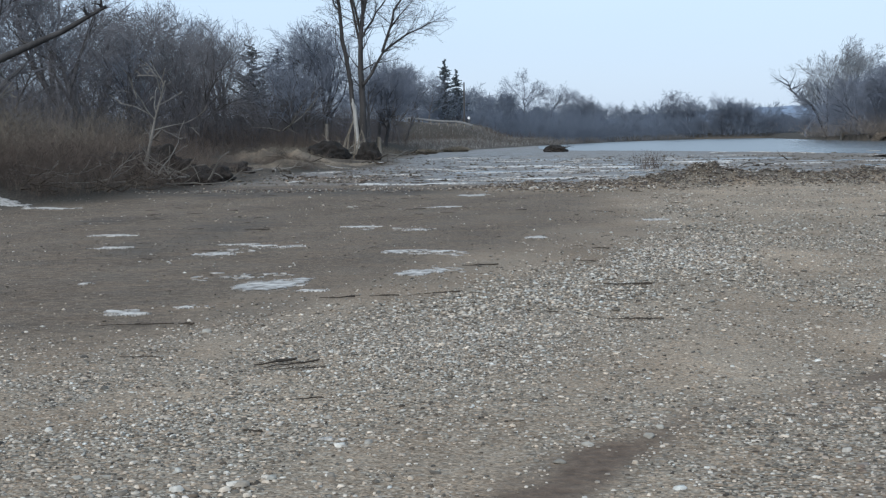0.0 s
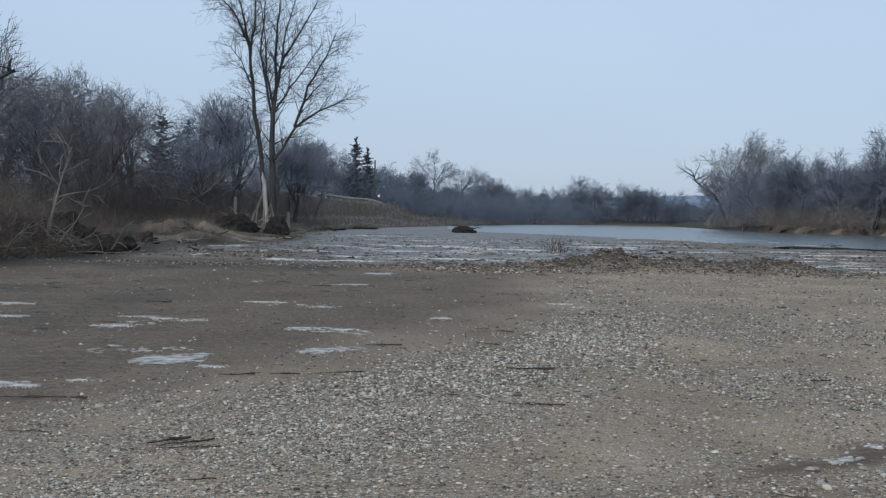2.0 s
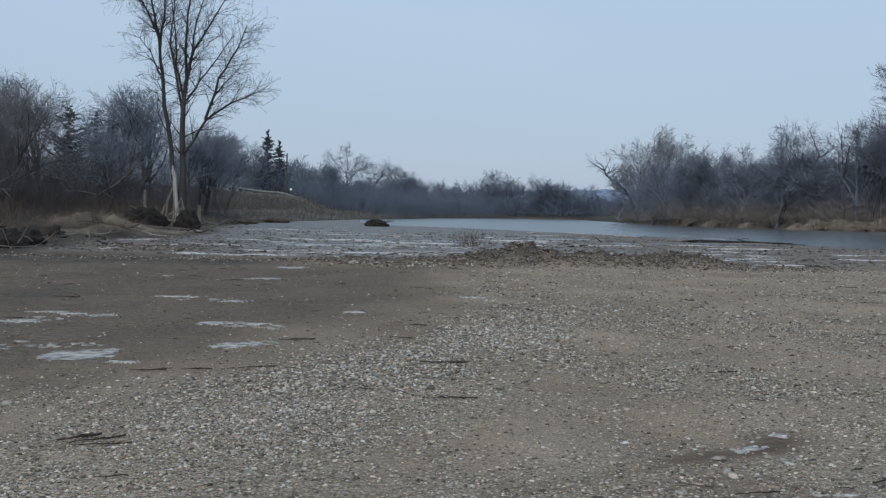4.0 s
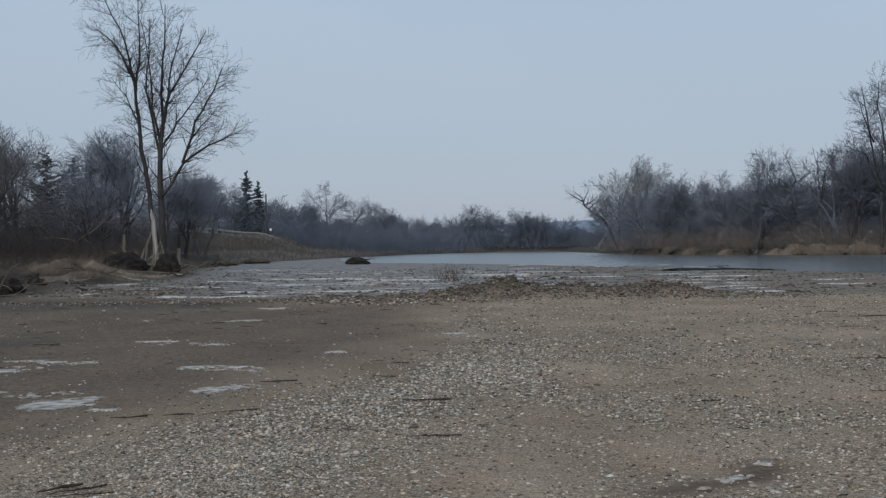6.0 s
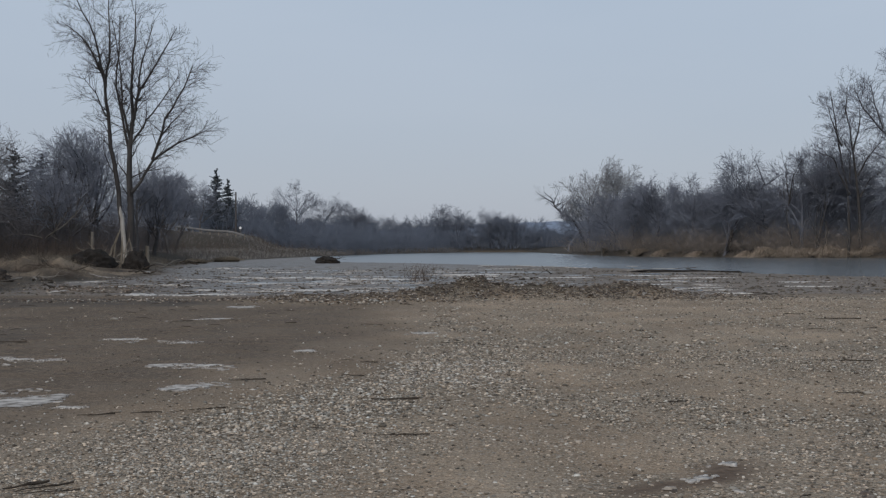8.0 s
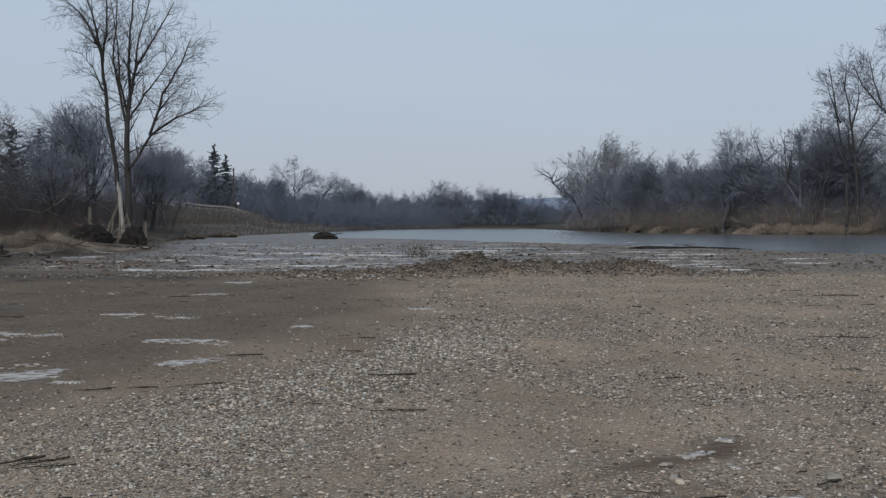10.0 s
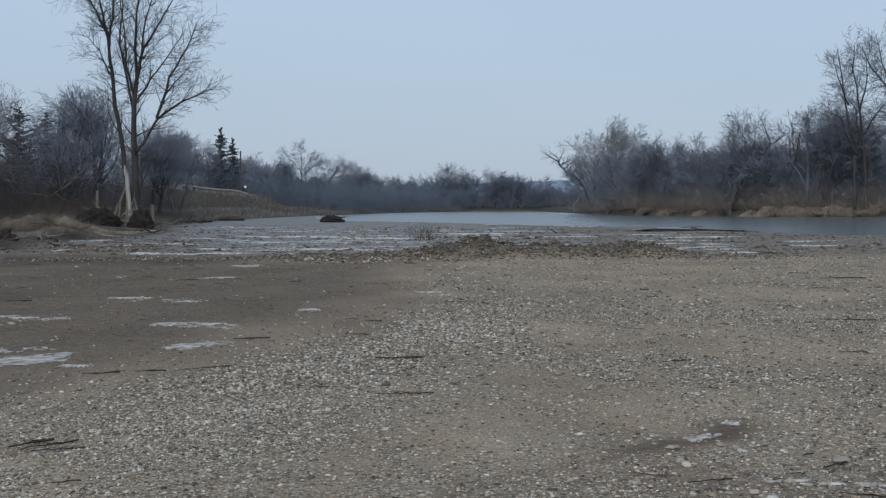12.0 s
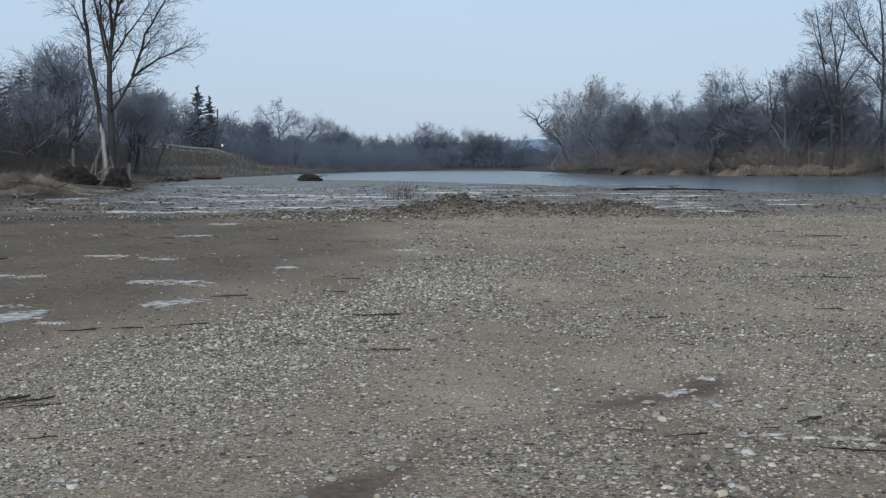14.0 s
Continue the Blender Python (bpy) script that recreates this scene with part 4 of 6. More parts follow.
forked_tree(61.6, 160.9, 89, [
    (0.36, [(0.0, -0.4), (0.0, 6.5), (0.0, 13.0), (-0.1, 14.6)], 0.0),
    (0.20, [(-0.3, 13.2), (-2.3, 15.6), (-4.2, 18.0), (-5.2, 20.6)], 0.4),
    (0.20, [(0.0, 14.0), (-0.4, 18.0), (-1.0, 21.6), (-1.2, 24.6)], -0.5),
    (0.18, [(0.0, 13.0), (1.6, 16.6), (2.6, 20.4), (3.0, 24.0)], 0.5),
    (0.16, [(0.0, 10.0), (2.4, 13.0), (4.4, 15.2)], -0.6),
    (0.14, [(-2.0, 15.4), (-2.6, 18.6), (-3.0, 22.0)], 0.8),
    (0.12, [(0.0, 9.6), (-1.6, 11.6), (-3.4, 12.4)], -0.3)])
for k, (x, y, top) in enumerate(((52.6, 165.5, 16.0), (50.2, 168.0, 14.0), (66.0, 160.0, 24.0))):
    plant_tree("tall_tree", UPRIGHT_KINDS[k % 2], x, y, top - 0.8, 2.2 * k + 3.1, "tall slender leafless tree rising above the river wood", GROVE)
for k in range(42):
    x = 31 + 0.85 * k + wood.uniform(-1, 1)
    y = float(right_shore(np.array([x]))[0]) + wood.uniform(7, 34)
    plant_tree("bare_tree", FAR_KINDS[k % 4], x, y, float(np.interp(x, [31, 45, 52, 60], [10.2, 10.6, 10.2, 9.0])) * wood.uniform(0.8, 1.05), wood.uniform(0, 6.28), LABEL_RIGHT, GROVE)


def lone_tree(name, seed, spots, rad, x, y, z, bark, twigs, label, category="tree", spec_over=None, group=GROVE):
    """A tree or snag along a given line of points, with boughs along it."""
    w = Wood(seed)
    spec = dict(SPEC, thick=0, levels=4, kids=[0, 5, 5, 4], tip=0.014)
    spec.update(spec_over or {})
    pts = [Vector(p) for p in spots]
    n = len(pts) - 1
    w.tube(pts, [rad * (1 - 0.75 * i / n) for i in range(n + 1)], 7, 0)
    r = random.Random(seed)
    count = (spec_over or {}).get("kids", [16])[0] or 16
    for k in range(count):
        t = 0.35 + 0.65 * (k + r.random()) / count
        i = min(int(t * n), n - 1)
        at = pts[i].lerp(pts[i + 1], t * n - i)
        w.limb(at, Vector((r.gauss(0, 0.8), r.gauss(0, 0.8), r.uniform(0.1, 1.0))), r.uniform(0.7, 1.6) * rad * spec.get("reach", 9), rad * 0.4, 2, spec)
    root = new(name)
    root.location = (x, y, z)
    for part, me in zip(("trunk", "crown"), w.meshes(name, bark, twigs)):
        child(part, me, root)
    return tagged(root, label, category, group)


lone_tree("leaning_tree", 61, ((1.8, 0, -0.3), (0.4, 0, 3.0), (-0.6, 0, 4.8), (-2.6, 0, 6.0), (-4.0, 0, 7.4), (-4.4, 0, 8.6)), 0.30, 30.2, 226.0, 0.9, M_DARK_BARK, M_HAZE_BARK, "leafless tree leaning out over the river from the point")
lone_tree("crooked_tree", 62, ((0, 0, -0.3), (0.8, 0, 2.6), (2.2, 0, 4.8), (4.0, 0, 6.6), (5.0, 0, 8.8)), 0.30, 43.1, 173.0, 1.0, M_BLACK_BARK, M_HAZE_BARK, "crooked leafless tree leaning over dense bank brush")

# ---------- brush and dry grass ----------


def ribbons(pts, wid):
    """Thin stems as bands: pts (n, k, 3), half widths (n, k)."""
    n, k = pts.shape[:2]
    a = rng.uniform(0, 2 * np.pi, n)
    side = np.stack([np.cos(a), np.sin(a), np.zeros(n)], 1)[:, None, :] * wid[:, :, None]
    v = np.stack([pts - side, pts + side], 2).reshape(-1, 3)
    base = (np.arange(n) * k * 2)[:, None] + (np.arange(k - 1) * 2)[None, :]
    f = np.stack([base, base + 1, base + 3, base + 2], -1).reshape(-1, 4)
    return v, f


def merge(parts):
    vs, fs, off = [], [], 0
    for v, f in parts:
        vs.append(v)
        fs.append(f + off)
        off += len(v)
    return np.vstack(vs), np.vstack(fs)


def brush(name, xs, ys, tall, twigs, width, mat, label, category="brush", lean=0.25, fine=0.55, wild=0.0):
    n = len(xs)
    if wild:
        tall = tall * (0.45 + 1.1 * fbm(xs * 0.33, ys * 0.2, 3, 77))
    z = height(xs, ys) - 0.05
    t = np.linspace(0, 1, 4)
    d = rng.normal(0, lean, (n, 2))
    pts = np.zeros((n, 4, 3))
    for i, q in enumerate(t):
        pts[:, i, 0] = xs + d[:, 0] * tall * q ** 1.4 + rng.normal(0, 0.03, n) * tall * (q > 0)
        pts[:, i, 1] = ys + d[:, 1] * tall * q ** 1.4
        pts[:, i, 2] = z + tall * q * (1 - 0.25 * np.hypot(d[:, 0], d[:, 1]) * q)
    parts = [ribbons(pts, width * 0.7 * np.linspace(1, 0.35, 4)[None, :] * np.ones((n, 1)))]
    if twigs:
        m = n * twigs
        own = np.repeat(np.arange(n), twigs)
        s = rng.uniform(0.2, 1.0, m)
        i = np.minimum((s * 3).astype(int), 2)
        q = (s * 3 - i)[:, None]
        start = pts[own, i] * (1 - q) + pts[own, i + 1] * q
        a = rng.uniform(0, 2 * np.pi, m)
        out = np.stack([np.cos(a), np.sin(a), rng.uniform(-0.1 - wild, 1.3 - 0.5 * wild, m)], 1)
        out /= np.linalg.norm(out, axis=1)[:, None]
        ln = (tall[own] * rng.uniform(0.12 + 0.12 * wild, 0.32 + 0.3 * wild, m) * (1.15 - 0.6 * s))[:, None]
        end = start + out * ln + np.array([0, 0, 0.12]) * ln
        parts.append(ribbons(np.stack([start, end], 1), width * fine * np.array([[1, 0.5]]) * np.ones((m, 1))))
    v, f = merge(parts)
    return tagged(new(name, mesh_of(name, v, f, mat, False)), label, category, kind="stuff")


def along_left(n, y0, y1, near, far):
    y = rng.uniform(y0, y1, n)
    reach = np.maximum(np.minimum(far, left_shore(y) + 0.54 * y), near + 1.0)
    x = left_shore(y) - near - (reach - near) * rng.uniform(0, 1, n) ** 1.2
    bare = ((x + 17.6) / 4.4) ** 2 + ((y - 76) / 19) ** 2 < 1
    x = np.where(bare, x - 9, x)
    # the wood ends where the road embankment begins
    open_side = (y > 96) & (y < 190) & (x > -0.174 * y - 0.6) & (far > 12) & (y0 < 120)
    return np.where(open_side, -0.174 * y - 0.6 - rng.uniform(0, 10, n), x), y


def along_right(n, x0, x1, near, far):
    x = rng.uniform(x0, x1, n)
    return x, right_shore(x) + near + (far - near) * rng.uniform(0, 1, n) ** 1.2


x, y = along_left(3700, 52, 150, 8, 34)
brush("brush", x, y, rng.uniform(2.6, 6.0, 3700), 14, 0.013, M_BRUSH, "dense leafless undergrowth of grey-brown saplings on the bank", lean=0.35, wild=0.5)
x, y = along_left(1700, 98, 176, 4, 15)
brush("brush", x, y, rng.uniform(1.8, 4.6, 1700), 16, 0.014, M_BRUSH, "dense leafless undergrowth of grey-brown saplings on the bank", lean=0.65, wild=0.8)
x, y = along_left(2600, 33, 95, 1.6, 11)
brush("brush", x, y, rng.uniform(0.6, 1.9, 2600), 13, 0.006, M_RUSSET, "russet bare shrubs above the eroded river bank", lean=0.9, wild=1.0)
x, y = along_left(900, 58, 98, 2.0, 10)
brush("brush", x, y, rng.uniform(0.8, 2.0, 900), 11, 0.011, M_RUSSET, "russet-brown bare shrubs behind the sandy spit", lean=0.6, wild=0.8)
x, y = along_left(2200, 32, 52, 0.1, 5.0)
brush("brush", x, y, rng.uniform(0.6, 2.1, 2200), 16, 0.0045, M_RUSSET, "tangled russet shrubs hanging over the bank's edge", lean=1.1, wild=1.2)
x, y = along_left(900, 35, 54, 3.5, 10)
brush("brush", x, y, rng.uniform(1.0, 2.4, 900), 12, 0.006, M_GRASS, "tall faded weeds behind the tangled bank shrubs", lean=0.5, wild=0.8)
x, y = along_left(900, 120, 215, 1.0, 14)
brush("brush", x, y, rng.uniform(0.6, 1.6, 900), 12, 0.014, M_RUSSET, "low russet shrubs on the embankment by the river", lean=0.4)
x, y = along_left(7000, 33, 120, 0.4, 9)
brush("dry_grass", x, y, rng.uniform(0.2, 0.65, 7000), 0, 0.010, M_GRASS, "dry straw-coloured grass along the river bank", "grass", 0.5)
x, y = along_left(7000, 130, 215, 0.2, 18)
brush("dry_grass", x, y, rng.uniform(0.2, 0.55, 7000), 0, 0.03, M_SLOPE, "dry grass on the road embankment slope", "grass", 0.5)
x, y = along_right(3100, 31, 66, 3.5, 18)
brush("brush", x, y, rng.uniform(3.6, 8.0, 3100), 16, 0.020, M_HAZE_BRUSH, "dense leafless undergrowth below trees across the river", lean=0.6, wild=0.7)
x, y = along_right(3900, 30, 66, 1.7, 8)
brush("brush", x, y, rng.uniform(1.2, 4.4, 3900), 11, 0.018, M_WEED, "faded bare shrubs at the far water's edge", lean=0.95, wild=1.0)
x, y = along_right(3300, 30, 66, 0.3, 5)
brush("dry_grass", x, y, rng.uniform(0.2, 0.7, 3300), 0, 0.03, M_SLOPE, "dry grass hanging over the river's edge", "grass", 0.6)


def grass_hummock(x, y, wide, tall, seed, mat=M_TAN):
    """A mound of long bleached grass, bent over on all sides."""
    g = np.random.default_rng(seed)
    n = int((260 if y > 100 else 420) * wide)
    a, q = g.uniform(0, 2 * np.pi, n), g.uniform(0, 1, n) ** 0.6
    px, py = x + np.cos(a) * q * wide * 0.5, y + np.sin(a) * q * 0.8
    z = height(px, py)
    h = tall * (1 - 0.6 * q) * g.uniform(0.6, 1.1, n)
    out = np.stack([np.cos(a + g.normal(0, 0.5, n)), np.sin(a + g.normal(0, 0.5, n)), np.zeros(n)], 1)
    base = np.stack([px, py, z], 1)
    up = np.array([0, 0, 1.0])
    pts = np.stack([base, base + up * h[:, None] * 0.8 + out * 0.12, base + up * h[:, None] + out * 0.4, base + up * h[:, None] * 0.6 + out * 0.75], 1)
    v, f = ribbons(pts, (0.003 + 0.00016 * y) * np.array([[1, 1, 0.8, 0.4]]) * np.ones((n, 1)))
    return tagged(new("grass_hummock", mesh_of("grass_hummock", v, f, mat, False)), "hummock of bleached tan grass at the water's edge", "grass", "tan grass hummocks across the river")


for k, (x, y, wide, tall) in enumerate(((44.6, 168.6, 3.0, 1.3), (46.2, 168.2, 3.4, 1.1), (49.0, 166.8, 3.0, 1.2), (51.2, 165.5, 3.6, 1.0), (53.6, 164.6, 3.4, 1.25), (55.8, 163.4, 3.2, 1.0), (58.0, 162.4, 3.0, 1.1), (43.4, 170.6, 3.0, 1.0), (36.2, 184.0, 2.2, 0.8), (34.0, 188.5, 2.0, 0.7), (39.4, 178.4, 2.4, 0.7), (31.4, 208.0, 2.2, 0.9))):
    grass_hummock(x, y - 0.5, wide, tall, 400 + k)
for k, (x, y, wide, tall) in enumerate(( (-17.2, 128.0, 2.4, 0.6), (-18.6, 118.0, 2.0, 0.5))):
    tagged(grass_hummock(x, y, wide, tall, 430 + k, M_GRASS), "low hummock of matted straw-coloured grass on the wooded shore", group="straw grass hummocks on the shore")
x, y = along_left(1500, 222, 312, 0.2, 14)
brush("brush", x, y, rng.uniform(1.5, 6.0, 1500), 16, 0.03, M_FARHAZE_TWIG, "dense leafless thicket along the distant far bank", lean=0.3)
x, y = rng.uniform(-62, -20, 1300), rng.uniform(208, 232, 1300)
brush("brush", x, y, rng.uniform(2.0, 6.0, 1300), 14, 0.026, M_FARHAZE_TWIG, "leafless thicket behind the embankment road", lean=0.3)
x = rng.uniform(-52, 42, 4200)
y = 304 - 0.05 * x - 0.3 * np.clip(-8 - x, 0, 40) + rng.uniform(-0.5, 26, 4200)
brush("brush", x, y, rng.uniform(1.8, 5.2, 4200), 12, 0.030, M_FARHAZE_TWIG, "dense leafless thicket along the distant far bank", lean=0.6, wild=0.7)
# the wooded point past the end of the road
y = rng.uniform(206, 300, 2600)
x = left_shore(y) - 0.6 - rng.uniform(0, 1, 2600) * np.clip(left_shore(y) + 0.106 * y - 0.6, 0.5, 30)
brush("brush", x, y, rng.uniform(2.2, 6.2, 2600), 12, 0.026, M_FARHAZE_TWIG, "dark leafless thicket on the wooded point", lean=0.6, wild=0.7)
y = rng.uniform(196, 303, 1500)
x = left_shore(y) - rng.uniform(-0.3, 1.6, 1500)
brush("brush", x, y, rng.uniform(0.4, 1.3, 1500), 9, 0.022, M_SLOPE, "low faded shrubs along the distant shore", lean=0.8, wild=0.8)


def distant_hill(x, y, long, tall, seed):
    """A low wooded hill far behind the river."""
    nx, ny = 90, 10
    u, w = np.meshgrid(np.linspace(-1, 1, nx), np.linspace(-1, 1, ny), indexing="ij")
    crest = np.cos(u * 1.57) ** 0.7 * np.cos(w * 1.57)
    z = tall * crest * (0.8 + 0.4 * fbm(u * 2 + seed, w + seed, 3, seed)) + 1.6 * (fbm(u * 40, w * 6, 3, seed + 1) - 0.3) * (crest > 0.05)
    v = np.stack([x + u * long / 2, y + w * 60, z + 3.0 * (crest > 0.01) - 1.0], -1).reshape(-1, 3)
    i, j = np.meshgrid(np.arange(nx - 1), np.arange(ny - 1), indexing="ij")
    k = i * ny + j
    f = np.stack([k, k + ny, k + ny + 1, k + 1], -1).reshape(-1, 4)
    return tagged(new("distant_hill", mesh_of("distant_hill", v, f, M_HILL)), "hazy blue wooded hill far behind the river", "hill", kind="structure")


# the hill's blue is distance haze painted into its base colour
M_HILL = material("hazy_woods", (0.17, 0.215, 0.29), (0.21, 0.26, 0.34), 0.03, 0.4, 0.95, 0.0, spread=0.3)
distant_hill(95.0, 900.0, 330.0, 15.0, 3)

# ---------- the foot of the tree ----------


def lump(name, x, y, sx, sy, sz, mat, label, category, seed, rough=0.35, z=None, group=""):
    bm = bmesh.new()
    bmesh.ops.create_icosphere(bm, subdivisions=5, radius=1.0)
    off = Vector((seed * 3.1, seed * 1.7, 0))
    for v in bm.verts:
        n = noise.fractal(v.co * 1.6 + off, 0.9, 2.1, 5)
        k = 1 + rough * n
        v.co = Vector((v.co.x * sx * k, v.co.y * sy * k, max(v.co.z, -0.35) * sz * (1 + rough * 1.3 * n)))
    me = bpy.data.meshes.new(name)
    bm.to_mesh(me)
    bm.free()
    me.polygons.foreach_set("use_smooth", np.ones(len(me.polygons), dtype=bool))
    me.materials.append(mat)
    ob = new(name, me)
    ob.location = (x, y, (ground_z(x, y) if z is None else z) + 0.15 * sz)
    return tagged(ob, label, category, group)


lump("soil_mound", -19.85, 84.5, 1.3, 1.0, 0.88, M_DIRT, "dark lump of eroded soil and roots below the tall tree", "soil mound", 1, rough=0.27, group="soil mounds")
lump("soil_mound", -17.5, 86.2, 0.8, 0.8, 0.95, M_DIRT, "dark torn root plate of soil beside the pale trunk", "soil mound", 2, rough=0.3, group="soil mounds")
lump("brush_mound", -7.0, 121.0, 1.1, 0.9, 0.46, M_DIRT, "dark heap of mud and branches at the water's edge", "debris heap", 5, rough=0.4)
lump("mud_bar", 16.4, 78.2, 3.3, 0.45, 0.13, M_DIRT, "long dark bar of mud along the edge of the shallows", "mud bar", 8, rough=0.5, z=WATER_Z)

x = np.concatenate([rng.normal(-17.6, 1.3, 1100), rng.normal(-18.8, 1.4, 1100), rng.normal(-16.2, 1.0, 500)])
y = np.concatenate([rng.normal(65.2, 1.0, 1100), rng.normal(71.0, 1.2, 1100), rng.normal(62.0, 0.9, 500)])
brush("dry_grass", x, y, rng.uniform(0.12, 0.42, 2700), 4, 0.008, M_GRASS, "short straw tufts growing through the silt mounds", "grass", 0.9)
x = np.concatenate([rng.normal(-16.9, 1.0, 420), rng.normal(-18.6, 1.4, 300), rng.normal(-20.2, 0.9, 220), rng.normal(-15.4, 0.25, 60)])
y = np.concatenate([rng.normal(62.4, 0.6, 420), rng.normal(72.6, 0.9, 300), rng.normal(68.5, 1.5, 220), rng.normal(60.2, 0.3, 60)])
brush("brush", x, y, rng.uniform(0.2, 0.7, 1000), 12, 0.008, M_RUSSET, "low russet brush round the silt mounds of the spit", lean=1.0, wild=1.0)


def branch_pile(name, x, y, sticks, reach, rad, mat, label, seed, flat=0.25, category="driftwood", rise=0.0):
    r = random.Random(seed)
    root = new(name)
    root.location = (x, y, ground_z(x, y))
    spec = dict(SPEC, thick=9, levels=3, kids=[0, 2, 2], tip=0.01, segs=[5, 5, 4, 3], up=[0, 0, 0, 0], wiggle=0.16)
    for k in range(sticks):
        w = Wood(seed * 31 + k)
        a = r.uniform(0, 6.283)
        w.limb(Vector((r.gauss(0, reach * 0.4), r.gauss(0, reach * 0.25), r.uniform(0.02, 0.3) + rise)), Vector((math.cos(a), 0.5 * math.sin(a), r.uniform(-0.1, flat))), reach * r.uniform(0.5, 1.1), rad * r.uniform(0.6, 1.2), 1, spec)
        child("branch", w.meshes(name, mat, mat)[0], root)
    return tagged(root, label, category, "driftwood on the banks")


branch_pile("driftwood_pile", -15.5, 42.2, 11, 1.8, 0.04, M_DRIFT, "tangle of bleached driftwood branches under the eroded bank", 3, 0.5)
branch_pile("driftwood_pile", -15.4, 39.6, 12, 1.4, 0.032, M_STICK, "dark tangle of roots washed out of the bank", 4, 0.5)
branch_pile("driftwood_pile", -15.6, 37.4, 5, 1.5, 0.03, M_DRIFT, "bleached arching branches caught in the bank shrubs", 21, 1.0)
branch_pile("driftwood_pile", -16.0, 41.6, 5, 1.9, 0.036, M_DRIFT, "bleached arching branches caught in the bank shrubs", 22, 1.1)
branch_pile("driftwood_pile", -16.6, 35.0, 12, 1.3, 0.026, M_DRIFT, "grey driftwood sticks stranded along the muddy shore", 5, 0.2)
branch_pile("driftwood_pile", -15.9, 33.6, 9, 1.0, 0.03, M_STICK, "dark roots and sticks at the toe of the bank", 14, 0.3)
branch_pile("driftwood_pile", -15.2, 35.8, 8, 1.0, 0.03, M_STICK, "dark roots and sticks at the toe of the bank", 15, 0.35)
branch_pile("driftwood_pile", -16.2, 63.0, 7, 1.5, 0.05, M_STICK, "dark dead branches lying on the sandy spit", 6, 0.2)
branch_pile("driftwood_pile", -12.2, 46.6, 6, 0.5, 0.035, M_STICK, "torn dark roots of a small stump on the stony shore", 23, 0.5)
branch_pile("driftwood_pile", -15.6, 53.6, 4, 1.3, 0.075, M_DRIFT, "bowed grey log stranded before the sandy spit", 24, 0.25)
branch_pile("driftwood_pile", -14.8, 74.0, 6, 1.2, 0.06, M_STICK, "wet dark sticks at the spit's edge", 7, 0.15)
branch_pile("driftwood_pile", -19.6, 87.6, 9, 2.2, 0.075, M_POLE, "broken leaning branches round the foot of the tree", 8, 1.9)
branch_pile("driftwood_pile", -16.3, 94.0, 5, 2.0, 0.07, M_DRIFT, "pale fallen boughs on the shore behind the tree", 9, 0.5)
branch_pile("driftwood_pile", -24.5, 95.0, 3, 3.4, 0.09, M_DRIFT, "pale fallen trunk lying in the bank brush", 10, 0.4, rise=1.2)
branch_pile("driftwood_pile", 6.0, 60.5, 4, 0.8, 0.05, M_STICK, "dark waterlogged branch frozen into the flats", 11, 0.15)
branch_pile("driftwood_pile", 17.0, 78.0, 4, 0.8, 0.03, M_STICK, "dark sticks lodged on the mud bar", 25, 0.04)
branch_pile("driftwood_pile", 42.5, 168.6, 5, 3.0, 0.10, M_STICK, "dark fallen logs along the far shore", 26, 0.1)
branch_pile("driftwood_pile", -6.8, 119.8, 8, 1.4, 0.045, M_STICK, "dark sticks lodged round the heap at the water's edge", 13, 0.3)
branch_pile("driftwood_pile", -18.5, 112.0, 5, 2.0, 0.07, M_STICK, "dark driftwood stranded along the wooded shore", 12, 0.2)

for k, (x, y, sx, sz) in enumerate(((-16.4, 43.6, 1.5, 0.85), (-15.3, 44.2, 0.8, 0.55), (-17.6, 42.4, 0.9, 0.5), (-17.4, 55.5, 0.8, 0.3), (-15.6, 47.5, 0.7, 0.4))):
    lump("root_mass", x, y, sx, 0.8, sz, M_DIRT, "dark overhanging mass of soil and roots at the bank's edge", "soil mound", 11 + k, rough=0.5, group="root masses along the eroded bank")
x, y = rng.normal(-15.0, 0.35, 160), rng.normal(43.6, 0.6, 160)
brush("brush", x, y, rng.uniform(0.5, 1.1, 160), 16, 0.0045, M_RUSSET, "russet shrub clump beside the washed-out roots", lean=0.8, wild=1.0)
SNAG = dict(reach=16, kids=[6, 3, 3, 2], wiggle=0.2, up=[0, 0.05, 0.05, 0.05, 0.05])
lone_tree("dead_snag", 63, ((0, 0, -0.2), (0.25, 0, 1.0), (0.5, 0, 2.0), (0.9, 0, 3.3)), 0.072, -16.5, 42.6, ground_z(-16.5, 42.6), M_DRIFT, M_DRIFT, "bleached dead snag with bare forked branches on the bank", "dead tree", SNAG)
lone_tree("dead_snag", 64, ((0, 0, -0.2), (-0.2, 0, 1.0), (0.3, 0, 1.9), (0.9, 0, 2.5)), 0.035, -19.5, 37.6, ground_z(-19.5, 37.6), M_DRIFT, M_DRIFT, "small bleached dead snag standing in bank shrubs", "dead tree", SNAG)
lone_tree("fallen_tree", 65, ((-7.5, -3, -2.0), (-4.0, -1.5, 1.2), (0, 0, 3.6), (1.7, 0.8, 4.45), (2.9, 1.3, 5.2)), 0.20, -18.2, 35.8, 0.35, M_DARK_BARK, M_DARK_BARK, "dark dead trunk leaning out over the bank shrubs", "dead tree", dict(SNAG, reach=1.6, kids=[7, 3, 3, 2]))


